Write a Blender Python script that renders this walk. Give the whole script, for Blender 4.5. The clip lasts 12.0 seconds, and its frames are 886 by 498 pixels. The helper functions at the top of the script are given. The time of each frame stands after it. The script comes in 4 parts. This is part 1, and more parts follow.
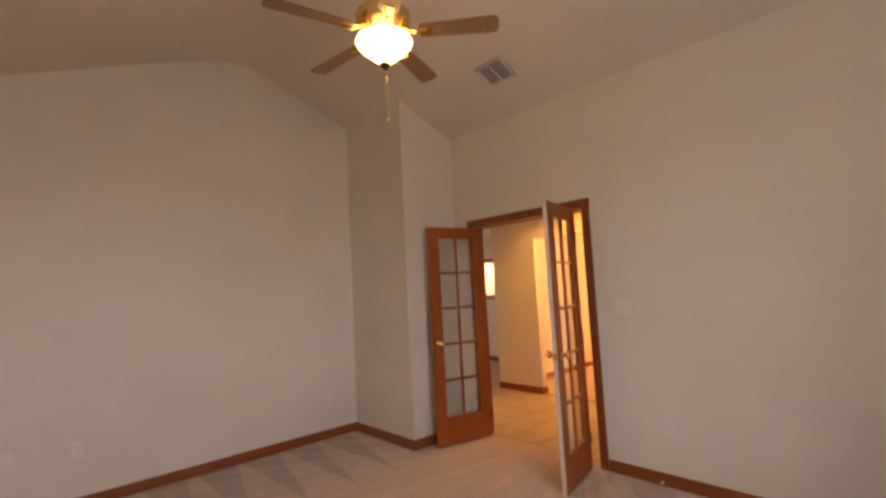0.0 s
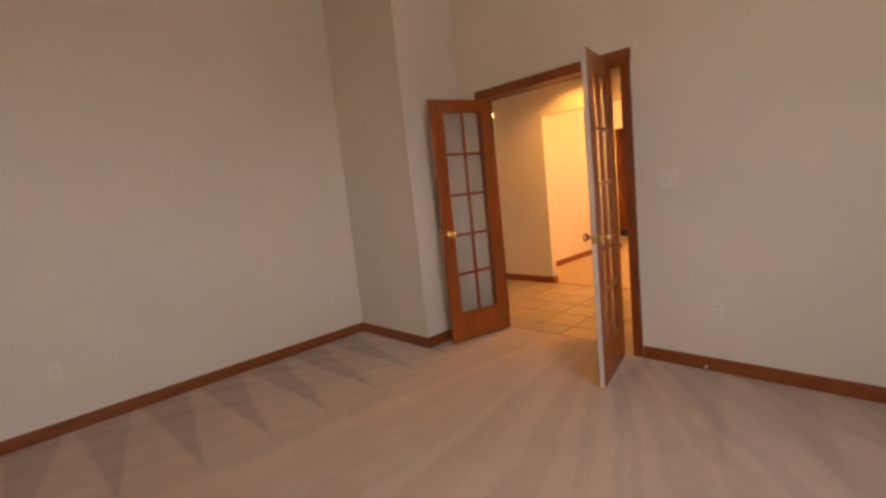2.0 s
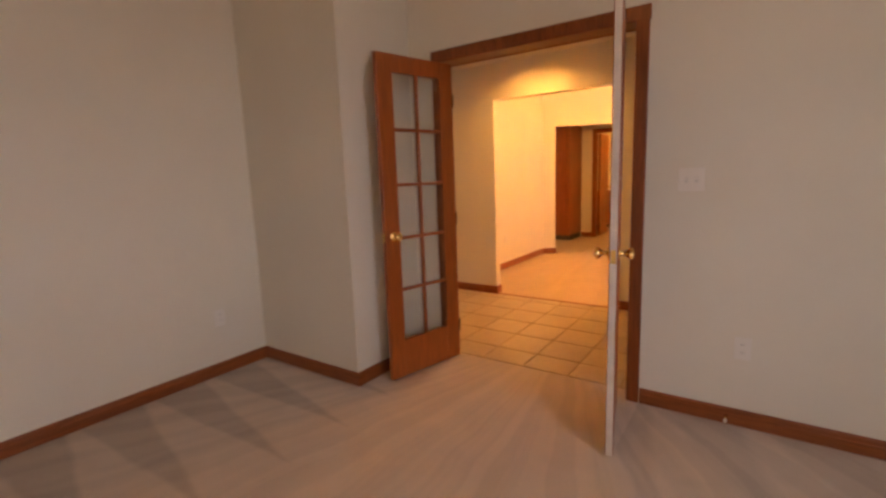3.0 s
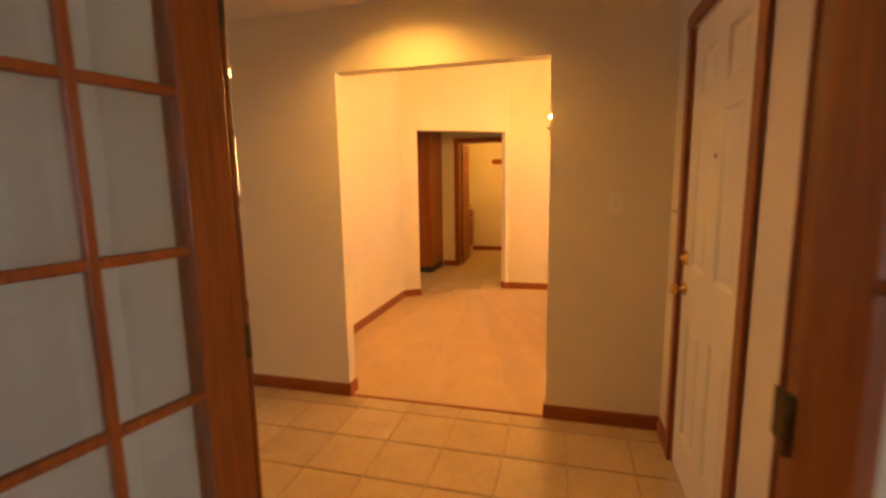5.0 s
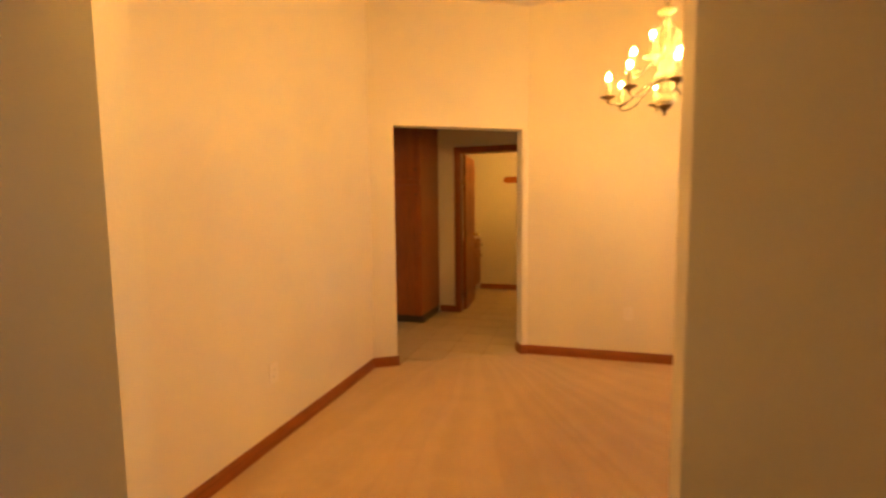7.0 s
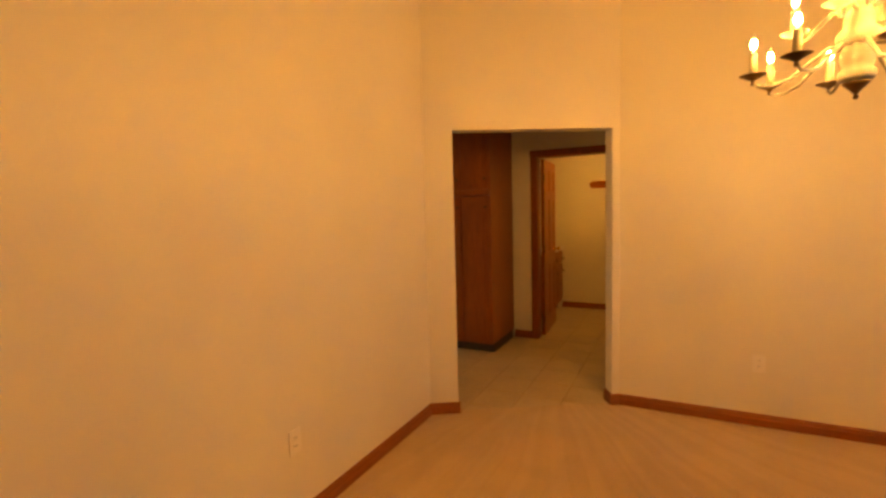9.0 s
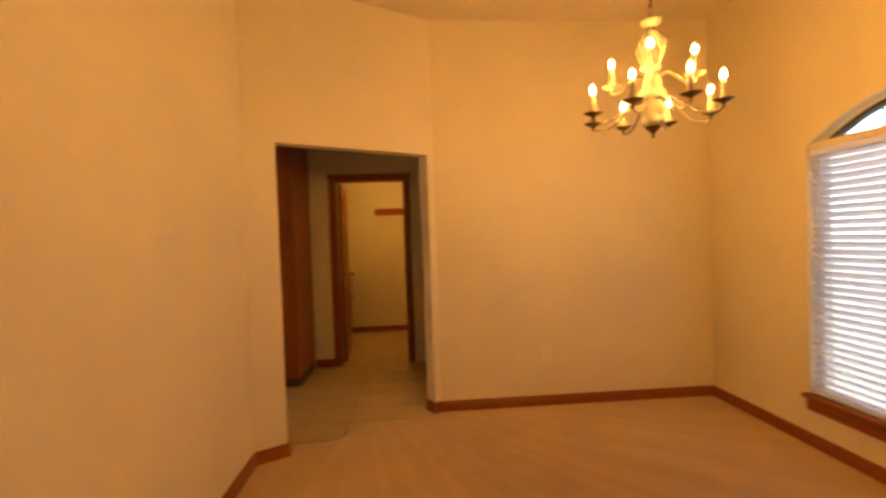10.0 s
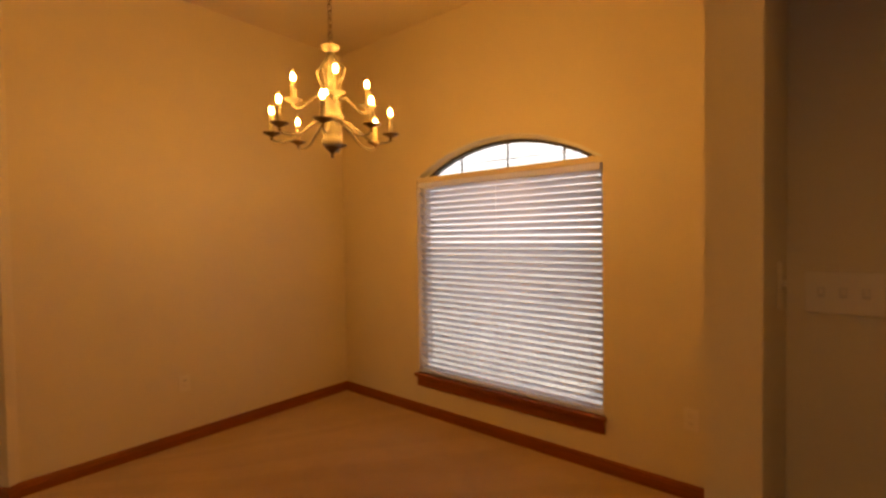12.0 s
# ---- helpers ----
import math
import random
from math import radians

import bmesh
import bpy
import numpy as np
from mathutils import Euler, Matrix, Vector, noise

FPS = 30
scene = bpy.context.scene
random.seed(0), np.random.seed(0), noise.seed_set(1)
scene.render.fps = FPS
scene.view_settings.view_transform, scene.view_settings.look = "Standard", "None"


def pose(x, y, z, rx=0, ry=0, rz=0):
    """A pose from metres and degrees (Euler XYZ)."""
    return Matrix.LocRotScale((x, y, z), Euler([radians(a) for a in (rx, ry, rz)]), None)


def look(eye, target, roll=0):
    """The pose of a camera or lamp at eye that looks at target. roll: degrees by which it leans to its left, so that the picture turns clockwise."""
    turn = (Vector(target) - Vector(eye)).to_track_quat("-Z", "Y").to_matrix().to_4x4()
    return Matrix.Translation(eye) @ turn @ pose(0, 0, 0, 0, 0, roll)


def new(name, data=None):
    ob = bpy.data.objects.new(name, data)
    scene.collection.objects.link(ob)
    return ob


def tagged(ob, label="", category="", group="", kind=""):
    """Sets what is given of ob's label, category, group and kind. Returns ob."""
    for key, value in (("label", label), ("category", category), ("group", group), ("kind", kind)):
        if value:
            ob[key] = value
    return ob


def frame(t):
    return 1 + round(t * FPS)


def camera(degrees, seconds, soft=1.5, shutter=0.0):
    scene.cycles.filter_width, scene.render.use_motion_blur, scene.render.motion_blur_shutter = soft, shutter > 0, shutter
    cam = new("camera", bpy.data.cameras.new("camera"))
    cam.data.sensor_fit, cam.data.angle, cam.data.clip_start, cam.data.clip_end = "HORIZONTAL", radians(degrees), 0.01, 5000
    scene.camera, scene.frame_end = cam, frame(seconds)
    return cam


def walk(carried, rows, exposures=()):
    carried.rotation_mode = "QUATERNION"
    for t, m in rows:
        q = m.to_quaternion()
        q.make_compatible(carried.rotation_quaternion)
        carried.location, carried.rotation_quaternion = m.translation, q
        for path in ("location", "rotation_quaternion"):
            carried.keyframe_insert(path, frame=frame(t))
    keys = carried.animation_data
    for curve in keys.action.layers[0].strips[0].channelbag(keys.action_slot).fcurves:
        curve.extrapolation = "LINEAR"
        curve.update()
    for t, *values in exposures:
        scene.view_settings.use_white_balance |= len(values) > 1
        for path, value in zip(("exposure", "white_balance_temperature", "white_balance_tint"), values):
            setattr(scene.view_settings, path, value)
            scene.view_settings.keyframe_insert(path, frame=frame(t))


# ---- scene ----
cam = camera(88.0, 12.0, soft=2.7, shutter=0.4)
PATH = [
    (0, (3.163, -3.362, 1.447), (1.704, -2.006, 1.623), -3.0),
    (0.5, (3.146, -3.348, 1.433), (1.703, -1.964, 1.446), -3.3),
    (1, (3.077, -3.313, 1.421), (1.511, -2.075, 1.288), -3.8),
    (1.5, (2.958, -3.234, 1.372), (1.342, -2.067, 1.204), -3.5),
    (2, (2.628, -3.14, 1.341), (1.194, -1.77, 1.077), -5.9),
    (2.5, (2.227, -2.91, 1.327), (0.903, -1.436, 1.055), -4.2),
    (3, (1.806, -2.624, 1.312), (0.675, -1.004, 0.998), -2.1),
    (3.5, (1.475, -2.257, 1.313), (0.568, -0.515, 0.936), -3.0),
    (3.7, (1.376, -2.057, 1.314), (0.49, -0.289, 1.016), -3.5),
    (5.3, (0.663, -0.615, 1.416), (0.194, 1.311, 1.151), -0.6),
    (5.5, (0.595, -0.436, 1.371), (0.142, 1.5, 1.153), -1.2),
    (5.7, (0.599, -0.213, 1.401), (0.268, 1.744, 1.155), -2.2),
    (6, (0.531, 0.014, 1.413), (0.309, 1.981, 1.126), -2.2),
    (6.5, (0.548, 0.495, 1.4), (0.261, 2.453, 1.111), -1.6),
    (7, (0.543, 0.935, 1.331), (-0.023, 2.846, 1.158), -0.65),
    (7.3, (0.57, 1.145, 1.372), (-0.238, 2.962, 1.208), -1.1),
    (7.5, (0.588, 1.28, 1.397), (-0.42, 3.002, 1.256), -1.45),
    (7.7, (0.594, 1.37, 1.408), (-0.51, 3.035, 1.286), -1.6),
    (9.3, (0.344, 1.578, 1.464), (-0.383, 3.435, 1.311), -1.2),
    (9.5, (0.171, 1.5, 1.422), (-0.318, 3.438, 1.346), -1.7),
    (9.7, (0.041, 1.463, 1.41), (-0.18, 3.45, 1.352), -2.9),
    (10, (-0.076, 1.5, 1.376), (0.055, 3.495, 1.327), -2.0),
    (10.5, (-0.199, 1.551, 1.39), (0.441, 3.442, 1.261), -2.4),
    (11, (-0.25, 1.655, 1.382), (0.781, 3.367, 1.292), -1.4),
    (11.5, (-0.252, 1.703, 1.384), (1.096, 3.181, 1.371), 1.1),
    (12, (-0.297, 1.688, 1.407), (1.235, 2.973, 1.354), -0.8),
]
walk(cam, [(t, look(eye, target, roll)) for t, eye, target, roll in PATH],
     [(0, 1.87, 7050, 22), (2.0, 1.8, 7150, 23), (3.5, 1.68, 7300, 24), (5.3, 1.55, 7500, 12), (6.5, 1.4, 7200, 6), (7.0, 1.1, 6750, 4), (7.5, 0.74, 6600, 3),
      (9.3, 0.7, 7400, 8), (10.0, 0.5, 7500, 10), (10.5, 0.35, 7600, 12), (11.0, 0.1, 7800, 16), (11.5, -0.05, 8300, 17), (12.0, -0.38, 8500, 18)])

# ---- world, sun, exposure ----
world = bpy.data.worlds.new("world")
scene.world = world
world.use_nodes = True
wn = world.node_tree
sky = wn.nodes.new("ShaderNodeTexSky")
sky.sky_type, sky.sun_disc = "NISHITA", False
sky.sun_elevation, sky.sun_rotation = radians(48), radians(200)
wn.links.new(sky.outputs[0], wn.nodes["Background"].inputs[0])
wn.nodes["Background"].inputs[1].default_value = 0.15


def lamp(name, kind, m, energy, colour, size=0.1, size_y=0.0):
    data = bpy.data.lights.new(name, kind)
    data.energy, data.color = energy, colour
    if kind == "AREA":
        data.shape, data.size, data.size_y = "RECTANGLE", size, size_y or size
    elif kind == "SUN":
        data.angle = size
    else:
        data.shadow_soft_size = size
    ob = new(name, data)
    ob.matrix_world = m
    return ob


lamp("sun", "SUN", look((0, 0, 20), (6, 16, 0)), 5.0, (1.0, 0.97, 0.92), radians(2))
# daylight through the bedroom window in the east wall, and through the living room's windows
lamp("bedroom_window_light", "AREA", look((4.28, -2.65, 1.5), (0.0, -1.9, 1.9)), 3.0, (0.80, 0.89, 1.0), 1.5, 1.5)
lamp("living_window_light", "AREA", look((-6.28, 1.6, 1.4), (-2.0, 2.2, 1.0)), 0.25, (0.80, 0.88, 1.0), 1.8, 1.6)

BULB_POWER, BOWL_POWER, FOYER_POWER, LAUNDRY_POWER, KITCHEN_POWER = 1600.0, 3.4, 150.0, 38.0, 110.0


# ---- materials ----
def material(name, colour=(0.5, 0.5, 0.5), rough=0.6, metal=0.0, grain=0.0, scale=40.0, stain=0.0, stain_scale=2.0,
             bump=0.0, bump_scale=200.0, stretch=(1, 1, 1), emit=0.0, emit_colour=None, piece=0.0):
    m = bpy.data.materials.new(name)
    m.use_nodes = True
    t, p = m.node_tree, m.node_tree.nodes["Principled BSDF"]
    p.inputs["Roughness"].default_value, p.inputs["Metallic"].default_value = rough, metal
    p.inputs["Base Color"].default_value = (*colour, 1)
    place = t.nodes.new("ShaderNodeNewGeometry")
    size = t.nodes.new("ShaderNodeVectorMath")
    size.operation = "MULTIPLY"
    size.inputs[1].default_value = stretch
    t.links.new(place.outputs["Position"], size.inputs[0])

    def noisy(freq, detail=4.0):
        n = t.nodes.new("ShaderNodeTexNoise")
        n.inputs["Scale"].default_value, n.inputs["Detail"].default_value = freq, detail
        t.links.new(size.outputs[0], n.inputs["Vector"])
        return n.outputs["Fac"]

    value = None
    for amount, freq in ((grain, scale), (stain, stain_scale)):
        if amount:
            r = t.nodes.new("ShaderNodeMapRange")
            r.inputs["From Min"].default_value, r.inputs["From Max"].default_value = 0.25, 0.75
            r.inputs["To Min"].default_value, r.inputs["To Max"].default_value = 1 - amount, 1 + amount * 0.5
            t.links.new(noisy(freq), r.inputs["Value"])
            value = r.outputs[0] if value is None else math_node(t, "MULTIPLY", value, r.outputs[0])
    if piece:
        info = t.nodes.new("ShaderNodeObjectInfo")
        r = t.nodes.new("ShaderNodeMapRange")
        r.inputs["To Min"].default_value, r.inputs["To Max"].default_value = 1 - piece, 1 + piece
        t.links.new(info.outputs["Random"], r.inputs["Value"])
        value = r.outputs[0] if value is None else math_node(t, "MULTIPLY", value, r.outputs[0])
    if value is not None:
        tint(t, p, colour, value)
    if bump:
        b = t.nodes.new("ShaderNodeBump")
        b.inputs["Strength"].default_value, b.inputs["Distance"].default_value = bump, 0.004
        t.links.new(noisy(bump_scale, 3.0), b.inputs["Height"])
        t.links.new(b.outputs[0], p.inputs["Normal"])
    if emit:
        p.inputs["Emission Color"].default_value = (*(emit_colour or colour), 1)
        p.inputs["Emission Strength"].default_value = emit
    return m


def math_node(t, op, a, b=0.0):
    n = t.nodes.new("ShaderNodeMath")
    n.operation = op
    for socket, v in zip(n.inputs, (a, b)):
        if isinstance(v, (int, float)):
            socket.default_value = v
        else:
            t.links.new(v, socket)
    return n.outputs[0]


def tint(t, p, colour, value):
    mul = t.nodes.new("ShaderNodeVectorMath")
    mul.operation = "SCALE"
    mul.inputs[0].default_value = colour
    t.links.new(value, mul.inputs["Scale"])
    t.links.new(mul.outputs[0], p.inputs["Base Color"])


def carpet_material(name, colour, wedges, fan, depth):
    """Cut-pile carpet with the marks that a vacuum cleaner leaves: wedges along the west wall, streaks elsewhere."""
    m = material(name, colour, 0.95, bump=0.6, bump_scale=260)
    t, p = m.node_tree, m.node_tree.nodes["Principled BSDF"]
    p.inputs["Sheen Weight"].default_value = 0.25
    xyz = t.nodes.new("ShaderNodeSeparateXYZ")
    geo = t.nodes.new("ShaderNodeNewGeometry")
    warp = t.nodes.new("ShaderNodeTexNoise")
    warp.inputs["Scale"].default_value = 1.7
    t.links.new(geo.outputs["Position"], warp.inputs["Vector"])
    t.links.new(geo.outputs["Position"], xyz.inputs[0])
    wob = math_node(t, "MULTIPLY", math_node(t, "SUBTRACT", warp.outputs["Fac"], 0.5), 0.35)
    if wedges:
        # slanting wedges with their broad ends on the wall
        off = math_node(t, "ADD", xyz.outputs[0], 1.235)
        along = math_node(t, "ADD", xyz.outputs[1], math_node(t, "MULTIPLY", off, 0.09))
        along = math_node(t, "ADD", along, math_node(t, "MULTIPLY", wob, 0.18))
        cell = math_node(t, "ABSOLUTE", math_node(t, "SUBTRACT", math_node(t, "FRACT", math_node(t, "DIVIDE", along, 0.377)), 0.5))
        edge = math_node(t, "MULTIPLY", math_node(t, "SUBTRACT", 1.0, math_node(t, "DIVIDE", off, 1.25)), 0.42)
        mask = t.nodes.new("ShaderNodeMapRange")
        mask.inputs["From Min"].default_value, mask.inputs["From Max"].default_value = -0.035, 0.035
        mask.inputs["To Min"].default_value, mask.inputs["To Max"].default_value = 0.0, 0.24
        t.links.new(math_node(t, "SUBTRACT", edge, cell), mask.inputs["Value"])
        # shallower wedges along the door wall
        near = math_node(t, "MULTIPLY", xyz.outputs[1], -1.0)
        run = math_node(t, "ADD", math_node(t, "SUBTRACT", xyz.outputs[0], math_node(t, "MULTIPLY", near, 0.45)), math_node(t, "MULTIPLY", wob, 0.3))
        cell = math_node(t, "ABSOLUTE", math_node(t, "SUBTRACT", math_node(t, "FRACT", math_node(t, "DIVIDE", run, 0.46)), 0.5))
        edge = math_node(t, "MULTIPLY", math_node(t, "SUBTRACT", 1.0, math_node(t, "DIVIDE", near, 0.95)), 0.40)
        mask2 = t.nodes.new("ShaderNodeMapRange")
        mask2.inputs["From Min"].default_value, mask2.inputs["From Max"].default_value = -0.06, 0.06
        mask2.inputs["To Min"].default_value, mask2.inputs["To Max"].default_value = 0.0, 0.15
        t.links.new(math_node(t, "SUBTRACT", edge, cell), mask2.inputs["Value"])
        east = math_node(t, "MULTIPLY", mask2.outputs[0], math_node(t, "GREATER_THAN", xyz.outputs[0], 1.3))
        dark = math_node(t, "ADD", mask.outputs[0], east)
    else:
        dark = 0.0
    # broad streaks fanning out from the doorway
    ang = math_node(t, "ARCTAN2", math_node(t, "SUBTRACT", xyz.outputs[0], fan[0]), math_node(t, "SUBTRACT", xyz.outputs[1], fan[1]))
    ang = math_node(t, "ADD", ang, math_node(t, "MULTIPLY", wob, 0.22))
    rays = t.nodes.new("ShaderNodeTexNoise")
    rays.noise_dimensions = "1D"
    rays.inputs["Scale"].default_value, rays.inputs["Detail"].default_value = 15.0, 2.0
    t.links.new(ang, rays.inputs["W"])
    streak = t.nodes.new("ShaderNodeMapRange")
    streak.inputs["From Min"].default_value, streak.inputs["From Max"].default_value = 0.42, 0.58
    streak.inputs["To Min"].default_value, streak.inputs["To Max"].default_value = 0.0, depth
    t.links.new(rays.outputs["Fac"], streak.inputs["Value"])
    pile = t.nodes.new("ShaderNodeTexNoise")
    pile.inputs["Scale"].default_value, pile.inputs["Detail"].default_value = 150.0, 3.0
    t.links.new(geo.outputs["Position"], pile.inputs["Vector"])
    fuzz = math_node(t, "ADD", math_node(t, "MULTIPLY", pile.outputs["Fac"], 0.3), 0.87)
    # trodden patches where the pile lies another way
    tread = t.nodes.new("ShaderNodeTexNoise")
    tread.inputs["Scale"].default_value, tread.inputs["Detail"].default_value, tread.inputs["Distortion"].default_value = 3.2, 3.0, 0.8
    t.links.new(geo.outputs["Position"], tread.inputs["Vector"])
    patch = t.nodes.new("ShaderNodeMapRange")
    patch.inputs["From Min"].default_value, patch.inputs["From Max"].default_value = 0.42, 0.60
    patch.inputs["To Min"].default_value, patch.inputs["To Max"].default_value = 0.955, 1.02
    t.links.new(tread.outputs["Fac"], patch.inputs["Value"])
    fuzz = math_node(t, "MULTIPLY", fuzz, patch.outputs[0])
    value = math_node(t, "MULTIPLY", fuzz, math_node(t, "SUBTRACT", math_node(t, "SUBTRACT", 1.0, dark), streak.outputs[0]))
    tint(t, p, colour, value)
    return m


PAINT = material("cream_wall_paint", (0.74, 0.672, 0.555), 0.55, stain=0.07, stain_scale=1.3, bump=0.12, bump_scale=130)
CEIL = material("ceiling_paint", (0.74, 0.66, 0.55), 0.8, stain=0.03, bump=0.25, bump_scale=90)
TRIM = material("stained_oak_trim", (0.27, 0.067, 0.015), 0.36, grain=0.35, scale=14, stain=0.2, stain_scale=3, stretch=(6, 6, 0.6), bump=0.05, bump_scale=60)
BASE = material("stained_oak_baseboard", (0.27, 0.068, 0.015), 0.38, grain=0.3, scale=10, stain=0.15, stain_scale=2, stretch=(0.7, 0.7, 9), bump=0.05, bump_scale=60)
DOORWOOD = material("oak_door_stain", (0.35, 0.083, 0.014), 0.34, grain=0.35, scale=12, stain=0.15, stain_scale=2.5, stretch=(8, 8, 0.5), bump=0.05, bump_scale=60)
CABWOOD = material("oak_cabinet", (0.31, 0.082, 0.016), 0.4, grain=0.35, scale=12, stain=0.15, stain_scale=2, stretch=(7, 7, 0.6), bump=0.06, bump_scale=60)
# cream on the right leaf's free edge stands in for the window's reflection
EDGE = material("window_lit_edge", (0.62, 0.53, 0.44), 0.5, grain=0.1, scale=20)
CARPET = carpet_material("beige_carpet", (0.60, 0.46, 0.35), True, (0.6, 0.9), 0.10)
CARPET2 = carpet_material("beige_carpet_dining", (0.52, 0.36, 0.215), False, (-0.5, 5.6), 0.07)
TILE = material("beige_ceramic_tile", (0.48, 0.355, 0.22), 0.3, grain=0.1, scale=30, stain=0.12, stain_scale=5, bump=0.03, bump_scale=40, piece=0.04)
GROUT = material("grey_brown_grout", (0.45, 0.335, 0.21), 0.9, grain=0.2, scale=60)
WHITE = material("white_door_paint", (0.72, 0.69, 0.62), 0.4, stain=0.03, bump=0.06, bump_scale=50)
PLASTIC = material("ivory_plastic", (0.77, 0.71, 0.63), 0.35)
VENT = material("white_vent_metal", (0.62, 0.58, 0.52), 0.4)
DUCT = material("grey_duct", (0.30, 0.28, 0.25), 0.6, grain=0.1)
SLOT = material("dark_slot", (0.05, 0.04, 0.03), 0.6)
BRASS = material("polished_brass", (0.85, 0.58, 0.22), 0.2, 1.0, grain=0.08, scale=60)
BRONZE = material("dark_bronze", (0.12, 0.075, 0.04), 0.4, 0.8, grain=0.2, scale=50)
CREAM = material("cream_enamel", (0.22, 0.205, 0.18), 0.4, grain=0.1, scale=60)
SLEEVE = material("candle_sleeve", (0.38, 0.35, 0.29), 0.5)
BLADE = material("walnut_fan_blade", (0.30, 0.17, 0.09), 0.4, grain=0.3, scale=16, stretch=(3, 3, 3))
BULB = material("lit_bulb", (1, 0.85, 0.6), 0.3, emit=BULB_POWER, emit_colour=(1.0, 0.485, 0.105))
BOWL = material("lit_alabaster_bowl", (0.95, 0.85, 0.7), 0.4, emit=BOWL_POWER, emit_colour=(1.0, 0.60, 0.22))
DOME = material("lit_ceiling_dome", (0.95, 0.9, 0.8), 0.4, emit=FOYER_POWER, emit_colour=(1.0, 0.49, 0.10))
DOME2 = material("added_laundry_dome", (0.95, 0.9, 0.8), 0.4, emit=LAUNDRY_POWER, emit_colour=(1.0, 0.49, 0.09))
DOME3 = material("added_kitchen_dome", (0.95, 0.9, 0.8), 0.4, emit=KITCHEN_POWER, emit_colour=(1.0, 0.74, 0.42))
DOME4 = material("lit_living_dome", (0.95, 0.9, 0.8), 0.4, emit=5.0, emit_colour=(1.0, 0.55, 0.16))
COUNTER = material("pale_laminate", (0.70, 0.64, 0.52), 0.3, grain=0.1, scale=80)
# ground tone made up pale, so that the blind's lower gaps look bright
PALE_GROUND = material("pale_ground", (0.56, 0.56, 0.54), 0.9, grain=0.4, scale=20, stain=0.3, stain_scale=0.5)
VINYL = material("white_vinyl", (0.75, 0.77, 0.78), 0.35)
POLE = material("weathered_pole_wood", (0.22, 0.16, 0.11), 0.85, grain=0.35, scale=8, stretch=(6, 6, 0.5))
DARKSEAL = material("dark_window_seal", (0.03, 0.03, 0.035), 0.5)
WIRE = material("grey_wire", (0.10, 0.10, 0.11), 0.6)

GLASS = bpy.data.materials.new("clear_glass")
GLASS.use_nodes = True
gp = GLASS.node_tree.nodes["Principled BSDF"]
gp.inputs["Roughness"].default_value, gp.inputs["Transmission Weight"].default_value, gp.inputs["IOR"].default_value = 0.02, 1.0, 1.45
gp.inputs["Base Color"].default_value = (0.96, 0.97, 0.97, 1)

SLAT = bpy.data.materials.new("white_vinyl_slat")
SLAT.use_nodes = True
st = SLAT.node_tree
sp = st.nodes["Principled BSDF"]
sp.inputs["Base Color"].default_value, sp.inputs["Roughness"].default_value = (0.88, 0.88, 0.92, 1), 0.45
trans = st.nodes.new("ShaderNodeBsdfTranslucent")
trans.inputs[0].default_value = (0.90, 0.91, 0.97, 1)
mix = st.nodes.new("ShaderNodeMixShader")
mix.inputs[0].default_value = 0.45
st.links.new(sp.outputs[0], mix.inputs[1])
st.links.new(trans.outputs[0], mix.inputs[2])
st.links.new(mix.outputs[0], st.nodes["Material Output"].inputs[0])


# ---- mesh helpers ----
def box(bm, x0, x1, y0, y1, z0, z1, bevel=0.0, m=None):
    made = bmesh.ops.create_cube(bm, size=1.0)["verts"]
    for v in made:
        v.co = Vector(((x0 + x1) / 2 + v.co.x * (x1 - x0), (y0 + y1) / 2 + v.co.y * (y1 - y0), (z0 + z1) / 2 + v.co.z * (z1 - z0)))
        if m is not None:
            v.co = m @ v.co
    if bevel:
        edges = list({e for v in made for e in v.link_edges})
        bmesh.ops.bevel(bm, geom=edges, offset=bevel, segments=2, affect="EDGES", profile=0.5)
    return bm


def tube(bm, pts, radius, seg=8):
    """A round bar along points; radius may be a number or one for each point."""
    pts = [Vector(p) for p in pts]
    radii = radius if isinstance(radius, (list, tuple)) else [radius] * len(pts)
    rings, side = [], None
    for i, p in enumerate(pts):
        d = (pts[min(i + 1, len(pts) - 1)] - pts[max(i - 1, 0)]).normalized()
        if side is None:
            side = d.orthogonal().normalized()
        side = (side - d * side.dot(d)).normalized()
        up = d.cross(side)
        rings.append([bm.verts.new(p + radii[i] * (math.cos(a) * side + math.sin(a) * up)) for a in [2 * math.pi * k / seg for k in range(seg)]])
    for a, b in zip(rings, rings[1:]):
        for k in range(seg):
            bm.faces.new((a[k], a[(k + 1) % seg], b[(k + 1) % seg], b[k])).smooth = True
    bm.faces.new(rings[0][::-1])
    bm.faces.new(rings[-1])
    return bm


def lathe(bm, profile, m=None, seg=24, low_cap=True, high_cap=True):
    """A turned shape from (radius, height) pairs about the local z axis."""
    m = m or Matrix()
    rings = [[bm.verts.new(m @ Vector((r * math.cos(2 * math.pi * k / seg), r * math.sin(2 * math.pi * k / seg), z))) for k in range(seg)] for r, z in profile]
    for a, b in zip(rings, rings[1:]):
        for k in range(seg):
            bm.faces.new((a[k], a[(k + 1) % seg], b[(k + 1) % seg], b[k])).smooth = True
    if low_cap:
        bm.faces.new(rings[0][::-1])
    if high_cap:
        bm.faces.new(rings[-1])
    return bm


